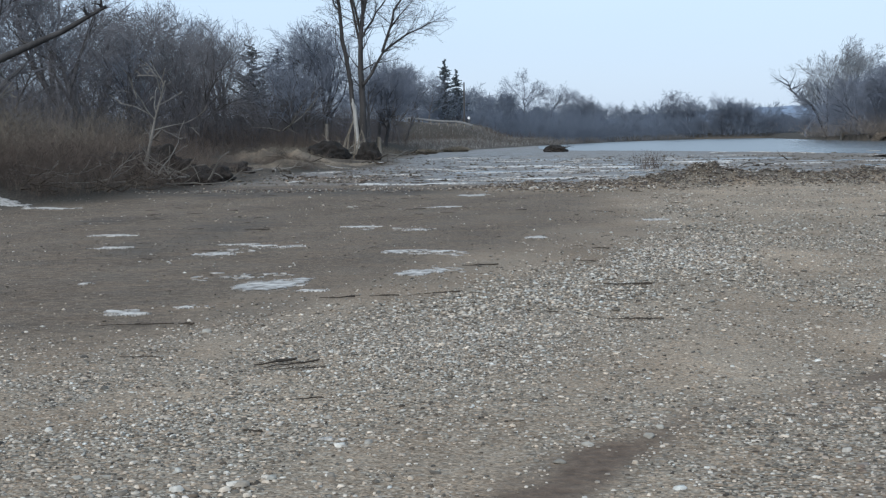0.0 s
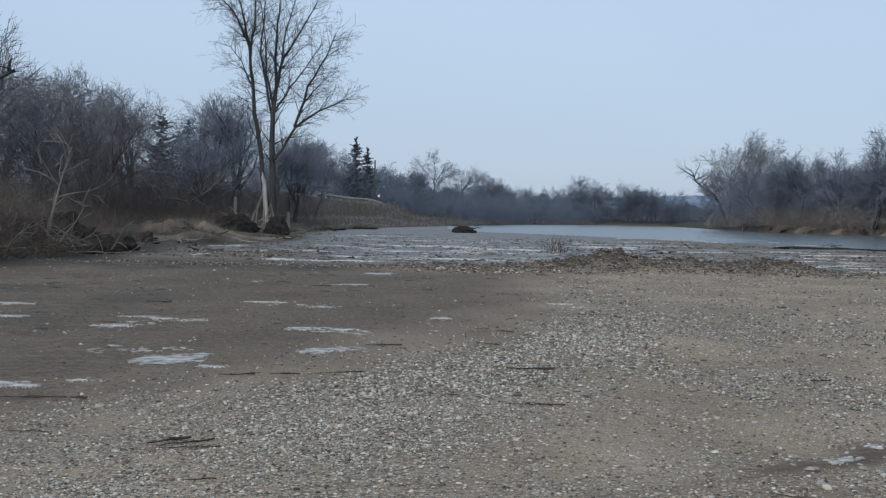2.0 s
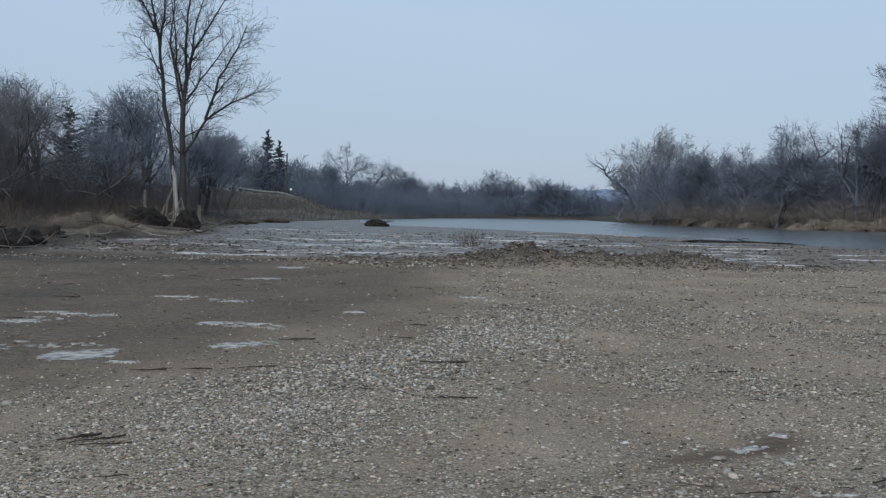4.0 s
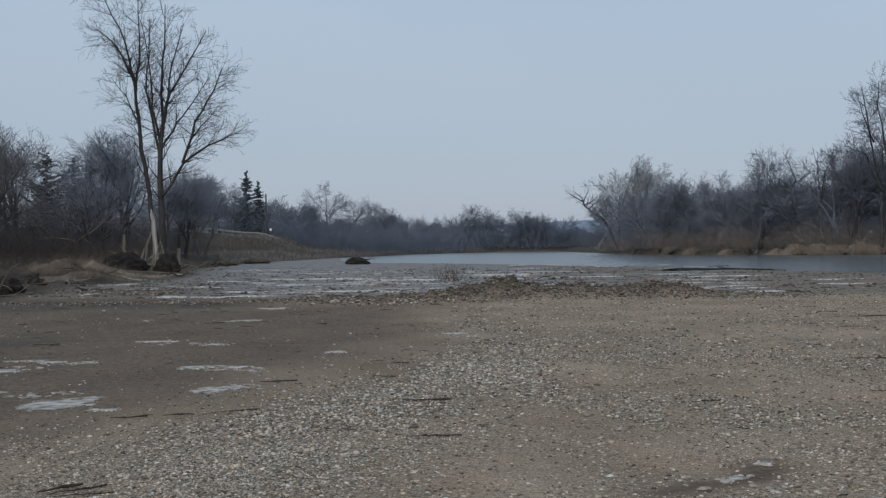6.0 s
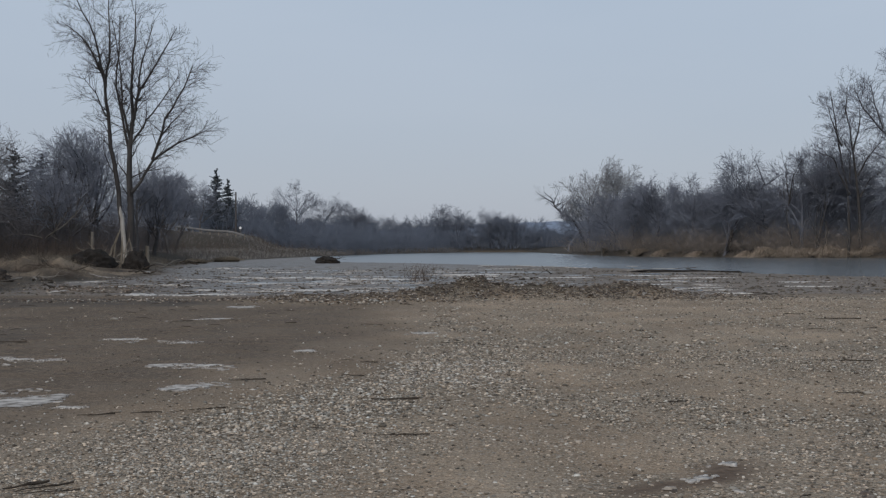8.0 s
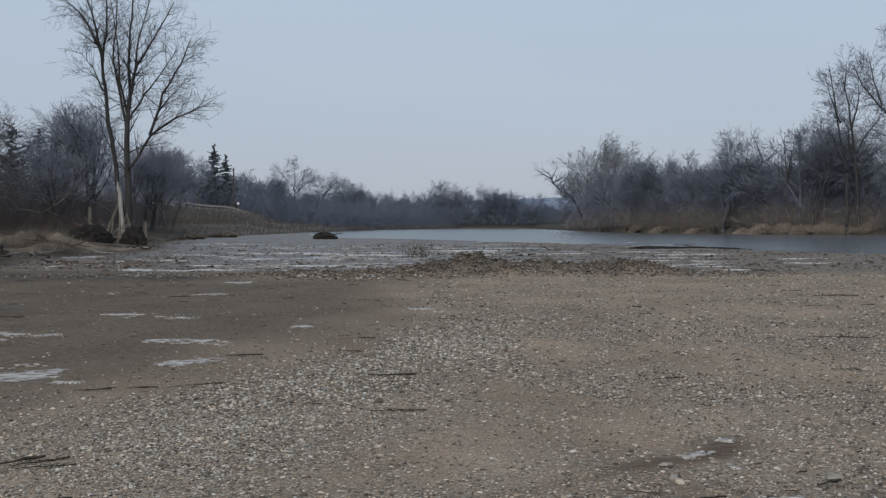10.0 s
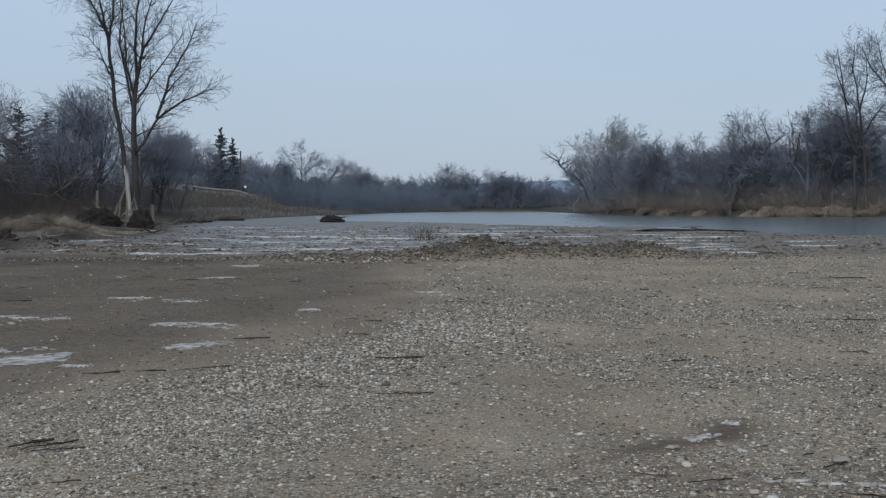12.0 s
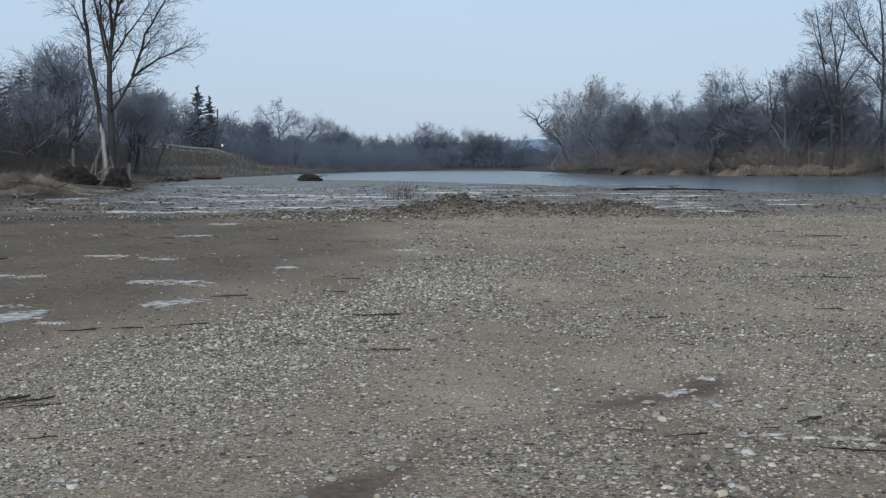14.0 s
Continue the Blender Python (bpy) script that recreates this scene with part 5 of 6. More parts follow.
def splintered_boughs(x, y):
    """Steep broken boughs propped against the foot of the tree."""
    root = new("splintered_boughs")
    root.location = (x, y, ground_z(x, y))
    r = random.Random(31)
    for dx, lean, tall, rad in ((-1.2, 0.55, 2.6, 0.06), (-0.8, 0.35, 3.1, 0.07), (-1.5, 0.9, 2.0, 0.05), (-0.3, 0.12, 2.3, 0.08), (0.6, -0.2, 2.2, 0.09), (-1.9, 0.7, 1.4, 0.05), (0.9, -0.5, 1.3, 0.05)):
        w = Wood(int(tall * 10))
        pts = [Vector((dx + lean * t * tall * 0.5 + r.gauss(0, 0.05), r.gauss(0, 0.05), -0.2 + t * tall)) for t in (0, 0.3, 0.6, 0.85, 1)]
        w.tube(pts, [rad, rad * 0.95, rad * 0.8, rad * 0.6, rad * 0.15], 6, 0)
        child("bough", w.meshes("bough", M_POLE, M_POLE)[0], root)
    return tagged(root, "pale splintered boughs leaning against the tree's foot", "driftwood", "driftwood on the banks")


splintered_boughs(-18.6, 87.9)


def post(name, x, y, tall, rad, mat, label, category, z=None):
    bm = bmesh.new()
    bmesh.ops.create_cone(bm, cap_ends=True, segments=10, radius1=rad, radius2=rad * 0.8, depth=tall)
    for v in bm.verts:
        if v.co.z > 0:
            v.co.z += 0.25 * rad * math.sin(7 * v.co.x / rad)
        v.co.z += tall / 2
    me = bpy.data.meshes.new(name)
    bm.to_mesh(me)
    bm.free()
    me.materials.append(mat)
    ob = new(name, me)
    ob.location = (x, y, (ground_z(x, y) if z is None else z) - 0.1)
    return tagged(ob, label, category)


post("stump", -21.8, 92.5, 2.0, 0.13, M_DRIFT, "pale broken stump standing among dry brush", "stump")
post("stump", -18.0, 92.6, 1.7, 0.16, M_POLE, "grey broken stump beside the tall tree", "stump")
post("stump", 54.5, 167.2, 3.9, 0.15, M_DRIFT, "pale barkless snag standing in the far brush", "stump")
post("stump", 31.2, 205.0, 2.4, 0.16, M_DRIFT, "pale broken stub on the point across the river", "stump")

# ---------- the road on the embankment ----------
xs = np.linspace(-75, -23.0, 40)
rv = []
for q in xs:
    zz = ground_z(q, 190) + 0.05
    rv += [(q, 187.2, zz), (q, 193.6, zz), (q, 193.6, zz - 0.3), (q, 187.2, zz - 0.3)]
rf = []
for i in range(len(xs) - 1):
    for k in range(4):
        rf.append((4 * i + k, 4 * i + (k + 1) % 4, 4 * i + 4 + (k + 1) % 4, 4 * i + 4 + k))
tagged(new("road", mesh_of("road", rv, rf, M_ASPHALT, False)), "pale worn road surface along the top of the embankment", "road", kind="structure")


def guard_rail():
    root = new("guard_rail")
    root.location = (0, 0, 0)
    ends = np.linspace(-36, -22.6, 12)
    v, f = [], []
    prof = [(0, 0.45), (-0.06, 0.52), (0, 0.59), (-0.06, 0.66), (0, 0.74), (0.02, 0.74), (0.02, 0.45)]
    for q in ends:
        zz = ground_z(q, 187.0)
        v += [(q, 186.9 + a, zz + b) for a, b in prof]
    n = len(prof)
    for i in range(len(ends) - 1):
        for k in range(n):
            f.append((n * i + k, n * i + (k + 1) % n, n * i + n + (k + 1) % n, n * i + n + k))
    child("rail", mesh_of("rail", v, f, M_METAL, False), root, "ribbed galvanised steel rail")
    bm = bmesh.new()
    bmesh.ops.create_cube(bm, size=1)
    bmesh.ops.scale(bm, vec=(0.12, 0.16, 0.95), verts=bm.verts)
    me = bpy.data.meshes.new("rail_post")
    bm.to_mesh(me)
    bm.free()
    me.materials.append(M_POLE)
    for q in ends[::1]:
        p = child("post", me, root)
        p.location = (q, 187.06, ground_z(q, 187.0) + 0.3)
    return tagged(root, "galvanised guard rail on wooden posts beside the embankment road", "guard rail")


guard_rail()


def utility_pole(x, y, tall):
    root = new("utility_pole")
    root.location = (x, y, ground_z(x, y) - 0.2)
    bm = bmesh.new()
    bmesh.ops.create_cone(bm, cap_ends=True, segments=10, radius1=0.16, radius2=0.11, depth=tall)
    bmesh.ops.translate(bm, vec=(0, 0, tall / 2), verts=bm.verts)
    me = bpy.data.meshes.new("pole")
    bm.to_mesh(me)
    bm.free()
    me.materials.append(M_BARK)
    child("pole", me, root)
    return tagged(root, "slim weathered utility pole standing beside the road", "utility pole")


utility_pole(-25.9, 203.4, 7.0)


def road_sign(x, y):
    root = new("road_sign")
    root.location = (x, y, ground_z(x, y) - 0.1)
    bm = bmesh.new()
    bmesh.ops.create_cone(bm, cap_ends=True, segments=8, radius1=0.04, radius2=0.04, depth=1.3)
    bmesh.ops.translate(bm, vec=(0, 0, 0.65), verts=bm.verts)
    me = bpy.data.meshes.new("sign_post")
    bm.to_mesh(me)
    bm.free()
    me.materials.append(M_METAL)
    pole = child("post", me, root)
    bm = bmesh.new()
    bmesh.ops.create_cone(bm, cap_ends=True, segments=20, radius1=0.19, radius2=0.19, depth=0.03, matrix=Matrix.Rotation(radians(90), 4, "X"))
    me = bpy.data.meshes.new("sign_face")
    bm.to_mesh(me)
    bm.free()
    me.materials.append(M_SIGN)
    p = child("face", me, pole, "round white face")
    p.location = (0, -0.06, 1.25)
    return tagged(root, "small round white sign at the end of the road", "sign")


road_sign(-24.3, 196.0)

# ---------- reeds ----------
n = 90
x = np.concatenate([rng.normal(0.95, 0.24, 60), rng.normal(0.35, 0.18, 30)])
y = rng.normal(60.6, 0.4, n)
brush("reeds", x, y, rng.uniform(0.4, 1.0, n), 5, 0.012, M_RUSSET, "clump of dead brown reeds standing in the shallow flats", "reeds")
x, y = rng.uniform(-4, 9.5, 60), rng.normal(38.7, 0.4, 60)
brush("dead_weeds", x, y, rng.uniform(0.1, 0.3, 60), 3, 0.006, M_STICK, "sparse dead weeds on the gravel heap", "weeds")

# ---------- ice ----------


def ice_plate(a, vert, count, root, mat, frost):
    """One unbroken plate: its cells on top and a thin rim all round."""
    edges = {}
    for q in a.tolist():
        for s, e in zip(q, q[1:] + q[:1]):
            edges[(s, e)] = 1
    rim = [(e, s, s + count, e + count) for (s, e) in edges if (e, s) not in edges]
    faces = np.vstack([a, np.array(rim)])
    used = np.unique(faces)
    lut = np.zeros(2 * count, dtype=int)
    lut[used] = np.arange(len(used))
    me = mesh_of("plate", vert[used], lut[faces], mat, True)
    me.attributes.new("frost", "FLOAT", "POINT").data.foreach_set("value", frost[used].astype(np.float32))
    child("plate", me, root)


def ice_sheet(name, x, y, w, d, seed, label, thin=0.012, holes=0.9, group="ice patches on the river bed", turn=0.0, mat=None):
    """A ragged plate of frosted ice, with holes, lying on the bed."""
    nx, ny = (76, 50) if d < 2 and y < 30 else (36, 26)
    u, v = np.meshgrid(np.linspace(-1.15, 1.15, nx), np.linspace(-1.15, 1.15, ny), indexing="ij")
    ju, jv = 0.07 * (fbm(u * 9 + seed, v * 9, 2, 3) - 0.5), 0.10 * (fbm(u * 9, v * 9 + seed, 2, 4) - 0.5)
    px, py = x + (u + ju) * w / 2, y + (v + jv) * d / 2 + turn * u * w / 2
    bend = 0.9 * (fbm(u * 1.3 + seed, v * 1.3, 2, 7) - 0.5)
    body = 1 - (u * u + v * v) ** 0.8 + 2.6 * holes * (fbm(u * 1.7 + seed, (v + bend) * 2.2 + seed * 2, 5, seed) - 0.5)
    body = body + (0.75 if holes < 0.6 else 1.5) * (fbm(u * 5 + seed, v * 7 - seed, 4, seed + 9) - 0.5)
    inside = body > 0.24
    frost = np.tile(np.clip((body - 0.24) / 0.30, 0.04, 0.97).ravel(), 2)
    z = height(px, py)
    lift = thin * (0.5 + 0.9 * fbm(u * 6, v * 6, 3, seed + 3))
    top = np.maximum(z, WATER_Z) + 0.004 + lift
    vid = np.arange(nx * ny).reshape(nx, ny)
    cell = inside[:-1, :-1] & inside[1:, :-1] & inside[1:, 1:] & inside[:-1, 1:]
    quads = np.stack([vid[:-1, :-1], vid[1:, :-1], vid[1:, 1:], vid[:-1, 1:]], -1)
    todo = set(zip(*[q.tolist() for q in np.nonzero(cell)]))
    plates = []
    while todo:
        stack, plate = [todo.pop()], []
        while stack:
            i, j = stack.pop()
            plate.append((i, j))
            for near in ((i + 1, j), (i - 1, j), (i, j + 1), (i, j - 1), (i + 1, j + 1), (i - 1, j - 1), (i + 1, j - 1), (i - 1, j + 1)):
                if near in todo:
                    todo.remove(near)
                    stack.append(near)
        if len(plate) > 7:
            plates.append(plate)
    if not plates:
        return None
    root = new(name)
    root.location = (x, y, float(np.median(top)))
    count = nx * ny
    vert = np.vstack([np.stack([px, py, top], -1).reshape(-1, 3), np.stack([px, py, top - lift - 0.02], -1).reshape(-1, 3)])
    vert = vert - np.array(root.location)
    for plate in plates:
        a = np.array([quads[i, j] for i, j in plate])
        ice_plate(a, vert, count, root, mat or M_ICE, frost)
    return tagged(root, label, "ice", group)


NEAR_ICE = ((-3.93, 13.73, 0.98, 1.35), (-2.99, 17.64, 0.87, 0.95), (-2.49, 14.87, 0.56, 1.0), (-5.83, 17.71, 0.55, 0.6), (-5.99, 19.21, 0.5, 0.4), (-5.50, 18.94, 0.42, 0.38), (-5.06, 18.68, 0.45, 0.38),
            (-3.30, 13.09, 0.35, 0.2), (-3.64, 21.78, 0.62, 0.6), (-4.86, 22.68, 0.86, 0.6), (-4.24, 34.40, 0.75, 1.4), (-3.51, 38.0, 1.1, 1.2), (0.35, 23.80, 0.45, 0.85), (-1.52, 19.88, 0.36, 0.6), (-4.17, 28.74, 0.85, 0.7))
for k, (x, y, w, d) in enumerate(NEAR_ICE):
    ice_sheet("ice_patch", x, y, w * (1.0 if k == 0 else 1.15), d * (1.0 if k == 0 else 0.8), 5 + k, "thin ragged patch of whitish ice on damp mud", thin=0.008, holes=0.5 if k == 0 else 1.6 if k == 2 else 1.1)


def ice_shards(x, y, w, d, turn, count, seed):
    """Thin angular flakes of ice left where a skin of ice broke up."""
    r = random.Random(seed)
    root = new("ice_patch")
    root.location = (x, y, max(ground_z(x, y), WATER_Z))
    ca, sa = math.cos(turn), math.sin(turn)
    for k in range(count):
        a, b = r.gauss(0, 0.35) * w, r.gauss(0, 0.3) * d
        cx, cy = a * ca - b * sa, a * sa + b * ca
        size = r.uniform(0.25, 1.0) ** 1.5 * min(w, 0.4) * 0.19 + 0.007
        n, tilt = r.randint(5, 8), r.gauss(0, 0.06)
        v, f, spin = [], [], turn + r.gauss(0, 0.5)
        cz = ground_z(x + cx, y + cy) - root.location.z + 0.012
        for low in (0.0, -0.012):
            for q in range(n):
                t = 2 * math.pi * (q + r.uniform(-0.3, 0.3)) / n
                rad = size * r.uniform(0.6, 1.1)
                px, py = rad * 1.5 * math.cos(t), rad * 0.7 * math.sin(t)
                v.append((cx + px * math.cos(spin) - py * math.sin(spin), cy + px * math.sin(spin) + py * math.cos(spin), cz + low + tilt * px))
        for q in range(1, n - 1):
            f.append((0, q, q + 1))
        for q in range(n):
            e = (q + 1) % n
            f += [(q, q + n, e), (e, q + n, e + n)]
        me = mesh_of("shard", v, f, M_WHITE_ICE if y < 10 else M_ICE, False)
        me.attributes.new("frost", "FLOAT", "POINT").data.foreach_set("value", np.full(len(v), 0.5 + 0.45 * r.random(), dtype=np.float32))
        child("shard", me, root)
    return tagged(root, "thin white shards of broken ice among the stones", "ice", "ice shards on the gravel")


SHARDS = ((2.02, 8.85, 0.26, 0.10, 0.6, 16), (2.38, 9.42, 0.22, 0.06, 0.5, 8), (2.16, 8.40, 0.10, 0.10, 0.3, 5), (2.25, 7.44, 0.20, 0.05, 0.1, 8), (2.42, 7.36, 0.14, 0.05, -0.2, 6), (-1.60, 6.51, 0.12, 0.04, 0.0, 5), (2.7, 7.3, 0.16, 0.06, -0.2, 6),
          (-4.4, 14.6, 0.9, 0.5, 0.1, 30), (-2.6, 17.2, 0.6, 0.6, 0.1, 14), (-2.3, 15.1, 0.5, 0.6, 0.1, 16), (-5.5, 18.3, 0.9, 0.5, 0.1, 12), (-4.2, 22.2, 1.2, 0.5, 0.1, 12), (-4.2, 28.5, 1.0, 0.6, 0.1, 10), (0.35, 23.8, 0.4, 0.5, 0.1, 8))
for k, spec in enumerate(SHARDS):
    ice_shards(*spec, 700 + k)
SIDE_ICE = ((-4.69, 11.48, 0.62, 0.5), (-4.23, 11.89, 0.36, 0.35), (-6.20, 14.01, 0.2, 0.3), (-7.83, 18.82, 0.8, 0.55), (-8.84, 21.28, 1.1, 0.7), (-15.9, 31.0, 2.2, 2.4), (-14.3, 30.6, 1.6, 1.4))
for k, (x, y, w, d) in enumerate(SIDE_ICE):
    ice_sheet("ice_patch", x, y, w * 0.85, d * 0.7, 37 + k, "small broken plate of white ice on the mud", thin=0.01, holes=1.2)
FLAT_ICE = ((1.89, 46.22, 2.6, 0.8), (-3.55, 46.92, 3.4, 0.8), (-6.78, 48.32, 2.2, 0.9), (-2.07, 56.31, 5.6, 1.3), (5.10, 52.54, 2.2, 1.1), (8.02, 65.13, 3.4, 1.6), (-0.95, 63.0, 5.1, 1.8), (-6.43, 66.27, 7.0, 2.0),
            (10.73, 53.44, 2.2, 1.2), (10.91, 43.24, 1.2, 0.8), (-12.0, 92, 6, 4), (3.4, 72, 5, 4), (12.4, 58.0, 3.6, 1.4), (15.6, 50.0, 2.4, 0.9), (14.6, 63.5, 4.2, 1.6), (9.2, 47.0, 2.0, 0.8), (17.4, 55.5, 3.0, 1.2), (12.8, 68.0, 4.0, 1.8))
for k, (x, y, w, d) in enumerate(FLAT_ICE):
    ice_sheet("ice_sheet", x, y, w, d, 57 + k, "frosted ice sheet over the shallow flats", thin=0.02, holes=1.2, group="ice sheets on the flats", mat=M_WHITE_ICE)
r = random.Random(12)
for k in range(96):
    y = 42 + 60 * r.random() ** 1.4
    x = r.uniform(-13, 13) * (0.6 + y / 110)
    ice_sheet("ice_sheet", x, y, r.uniform(0.8, 2.8), r.uniform(0.6, 1.8), 90 + k, "frosted ice sheet over the shallow flats", thin=0.02, holes=0.8, group="ice sheets on the flats", mat=M_WHITE_ICE if k % 3 == 0 else M_ICE)

# ---------- sticks on the bar ----------


def stick(x, y, long, rad, turn, seed, forks=1):
    r = random.Random(seed)
    w = Wood(seed)
    n = 7
    a = radians(turn)
    pts = []
    for i in range(n + 1):
        s = (i / n - 0.5) * long
        off = 0.02 * long * abs(math.sin(1.6 * i / n + seed)) + r.gauss(0, 0.007) * long
        px, py = x + s * math.cos(a) - off * math.sin(a), y + s * math.sin(a) + off * math.cos(a)
        pts.append(Vector((px, py, ground_z(px, py) + rad * 1.0 + 0.010 + r.uniform(-0.003, 0.004))))
    w.tube(pts, [rad * (0.55 + 0.6 * i / n) for i in range(n + 1)], 6, 0)
    root = new("driftwood_stick")
    root.location = (x, y, 0)
    for p in range(len(w.v[0])):
        q = w.v[0][p]
        w.v[0][p] = (q[0] - x, q[1] - y, q[2])
    stem = child("stem", mesh_of("stem", w.v[0], w.f[0], M_STICK), root)
    for k in range(forks):
        w = Wood(seed + 50 + k)
        b = pts[r.randint(2, 5)]
        e = b + Vector((math.cos(a + r.uniform(-0.7, 0.7)), math.sin(a + r.uniform(-0.7, 0.7)), 0.02)) * long * r.uniform(0.2, 0.4)
        w.tube([b, b.lerp(e, 0.5) + Vector((0, 0, 0.008)), e], [rad * 0.6, rad * 0.5, rad * 0.25], 5, 0)
        child("twig", mesh_of("twig", [(q[0] - x, q[1] - y, q[2]) for q in w.v[0]], w.f[0], M_STICK), stem)
    return tagged(root, "dark wet driftwood stick lying on the gravel", "stick", "sticks on the gravel bar")


STICKS = ((-0.09, 13.43, 0.50, 0.016, 8), (-0.02, 10.93, 0.48, 0.009, 5), (2.73, 13.15, 0.36, 0.010, 25), (-6.60, 22.30, 0.48, 0.016, -8), (-1.9, 12.75, 0.4, 0.010, 24), (-2.45, 12.5, 0.3, 0.010, 14), (-2.9, 12.4, 0.35, 0.012, 20), (-2.5, 8.72, 0.36, 0.015, 50),
          (-2.36, 8.66, 0.42, 0.011, 42), (-2.3, 8.5, 0.4, 0.007, 20), (-1.86, 15.60, 0.45, 0.014, 20), (-4.27, 10.62, 0.66, 0.010, 8), (-3.83, 10.66, 0.14, 0.015, 0), (6.04, 17.74, 0.75, 0.012, -10), (9.25, 27.55, 1.0, 0.018, 4),
          (2.61, 7.84, 0.25, 0.012, 40), (2.56, 7.0, 0.4, 0.010, -20))
for k, (x, y, long, rad, turn) in enumerate(STICKS):
    stick(x, y, long, rad * 0.6, turn, 200 + k, 2 + k % 2)
r = random.Random(77)
for k in range(30):
    y = 6.5 + 26 * r.random() ** 1.3
    stick(r.uniform(-0.42, 0.36) * y, y, r.uniform(0.1, 0.32) * (0.7 + y / 30), r.uniform(0.003, 0.006) * (0.7 + y / 30), r.uniform(-40, 40), 300 + k, k % 2)

# ---------- stones ----------
PHI = (1 + 5 ** 0.5) / 2
ICO_V = np.array([(-1, PHI, 0), (1, PHI, 0), (-1, -PHI, 0), (1, -PHI, 0), (0, -1, PHI), (0, 1, PHI), (0, -1, -PHI), (0, 1, -PHI), (PHI, 0, -1), (PHI, 0, 1), (-PHI, 0, -1), (-PHI, 0, 1)]) / math.hypot(1, PHI)
ICO_F = np.array([(0, 11, 5), (0, 5, 1), (0, 1, 7), (0, 7, 10), (0, 10, 11), (1, 5, 9), (5, 11, 4), (11, 10, 2), (10, 7, 6), (7, 1, 8), (3, 9, 4), (3, 4, 2), (3, 2, 6), (3, 6, 8), (3, 8, 9), (4, 9, 5), (2, 4, 11), (6, 2, 10), (8, 6, 7), (9, 8, 1)])
OCT_V = np.array([(1, 0, 0), (0.1, 1, 0), (-1, 0.1, 0), (0, -1, 0.1), (0.1, 0, 1), (0, 0, -1)])
OCT_F = np.array([(0, 1, 4), (1, 2, 4), (2, 3, 4), (3, 0, 4), (1, 0, 5), (2, 1, 5), (3, 2, 5), (0, 3, 5)])


# a worn stone, seen from above: two five-sided rings and a flat crown
RING = np.radians(np.arange(5) * 72.0)
DOME_V = np.vstack([np.stack([np.cos(RING), np.sin(RING), np.full(5, -0.45)], 1), np.stack([0.72 * np.cos(RING + 0.5), 0.72 * np.sin(RING + 0.5), np.full(5, 0.62)], 1)])
DOME_F = np.array([(k, (k + 1) % 5, 5 + k) for k in range(5)] + [((k + 1) % 5, 5 + (k + 1) % 5, 5 + k) for k in range(5)] + [(5, 6, 7), (5, 7, 8), (5, 8, 9)])


def scatter(name, count, r0, r1, size, bv, bf, mat, label, sink=0.25, power=1.0, keep=None, amount=gravel_amount):
    rr = np.sqrt(rng.uniform(r0 * r0, r1 * r1, count))
    az = np.radians(rng.uniform(-30, 25, count))
    x, y = rr * np.sin(az), rr * np.cos(az)
    ok = (rng.uniform(0, 1.0, count) < amount(x, y) ** power) & (land(x, y) < 0.2)
    x, y, rr = x[ok], y[ok], rr[ok]
    n = len(x)
    s = np.minimum(size * np.exp(rng.normal(0, 0.4, n)), size * 2.2)
    if keep:
        s = np.minimum(s, keep)
    z = height(x, y)
    shape = bv[None] * (1 + rng.normal(0, 0.13, (n, len(bv), 1)))
    shape = shape * np.stack([s * rng.uniform(1.0, 1.8, n), s * rng.uniform(0.75, 1.2, n), s * rng.uniform(0.4, 0.75, n)], 1)[:, None, :]
    a = rng.uniform(0, 2 * np.pi, n)
    c, q = np.cos(a)[:, None], np.sin(a)[:, None]
    v = np.stack([shape[:, :, 0] * c - shape[:, :, 1] * q, shape[:, :, 0] * q + shape[:, :, 1] * c, shape[:, :, 2]], -1)
    v = v + np.stack([x, y, z + s * rng.uniform(0.05, 0.5, n)], 1)[:, None, :]
    f = (bf[None] + (np.arange(n) * len(bv))[:, None, None]).reshape(-1, 3)
    ob = new(name, mesh_of(name, v.reshape(-1, 3), f, mat, True))
    return tagged(ob, label, "stones", kind="stuff")


GRAVEL = "loose grey and tan river gravel covering the bar"
scatter("river_stones", 74000, 5.2, 11.5, 0.0064, DOME_V, DOME_F, M_STONE, GRAVEL)
scatter("river_stones", 2000, 5.2, 14.0, 0.0125, DOME_V, DOME_F, M_STONE, GRAVEL)
scatter("river_stones", 86000, 11.5, 20.0, 0.0102, OCT_V, OCT_F, M_DRY_STONE, GRAVEL)
scatter("river_stones", 86000, 20.0, 41.0, 0.0150, OCT_V, OCT_F, M_DRY_STONE, "scattered river stones towards the gravel heap")


scatter("coarse_stones", 2600, 5.2, 9.5, 0.0125, DOME_V, DOME_F, M_CLOD, "coarse mixed river stones beside the damp runnel", amount=corner_amount)
scatter("coarse_stones", 1500, 5.2, 9.5, 0.0145, DOME_V, DOME_F, M_STONE, "coarse mixed river stones beside the damp runnel", amount=corner_amount)


scatter("coarse_stones", 1600, 5.2, 6.4, 0.0145, DOME_V, DOME_F, M_DRY_STONE, "coarse washed stones lying close together in the silt", amount=lambda x, y: step(-2.9, -2.5, x) * step(-0.9, -1.6, x) * step(5.95, 5.7, y) * step(0.36, 0.56, fbm(x * 2.6, y * 2.6, 3, 94)))


def band_amount(x, y):
    return np.exp(-((x - band_line(y)) / 0.95) ** 2) * step(0.36, 0.62, fbm(x * 1.1, y * 0.7, 4, 91)) * step(22, 17, y) + np.exp(-((x - 0.75) / 0.5) ** 2 - ((y - 16.8) / 1.7) ** 2)


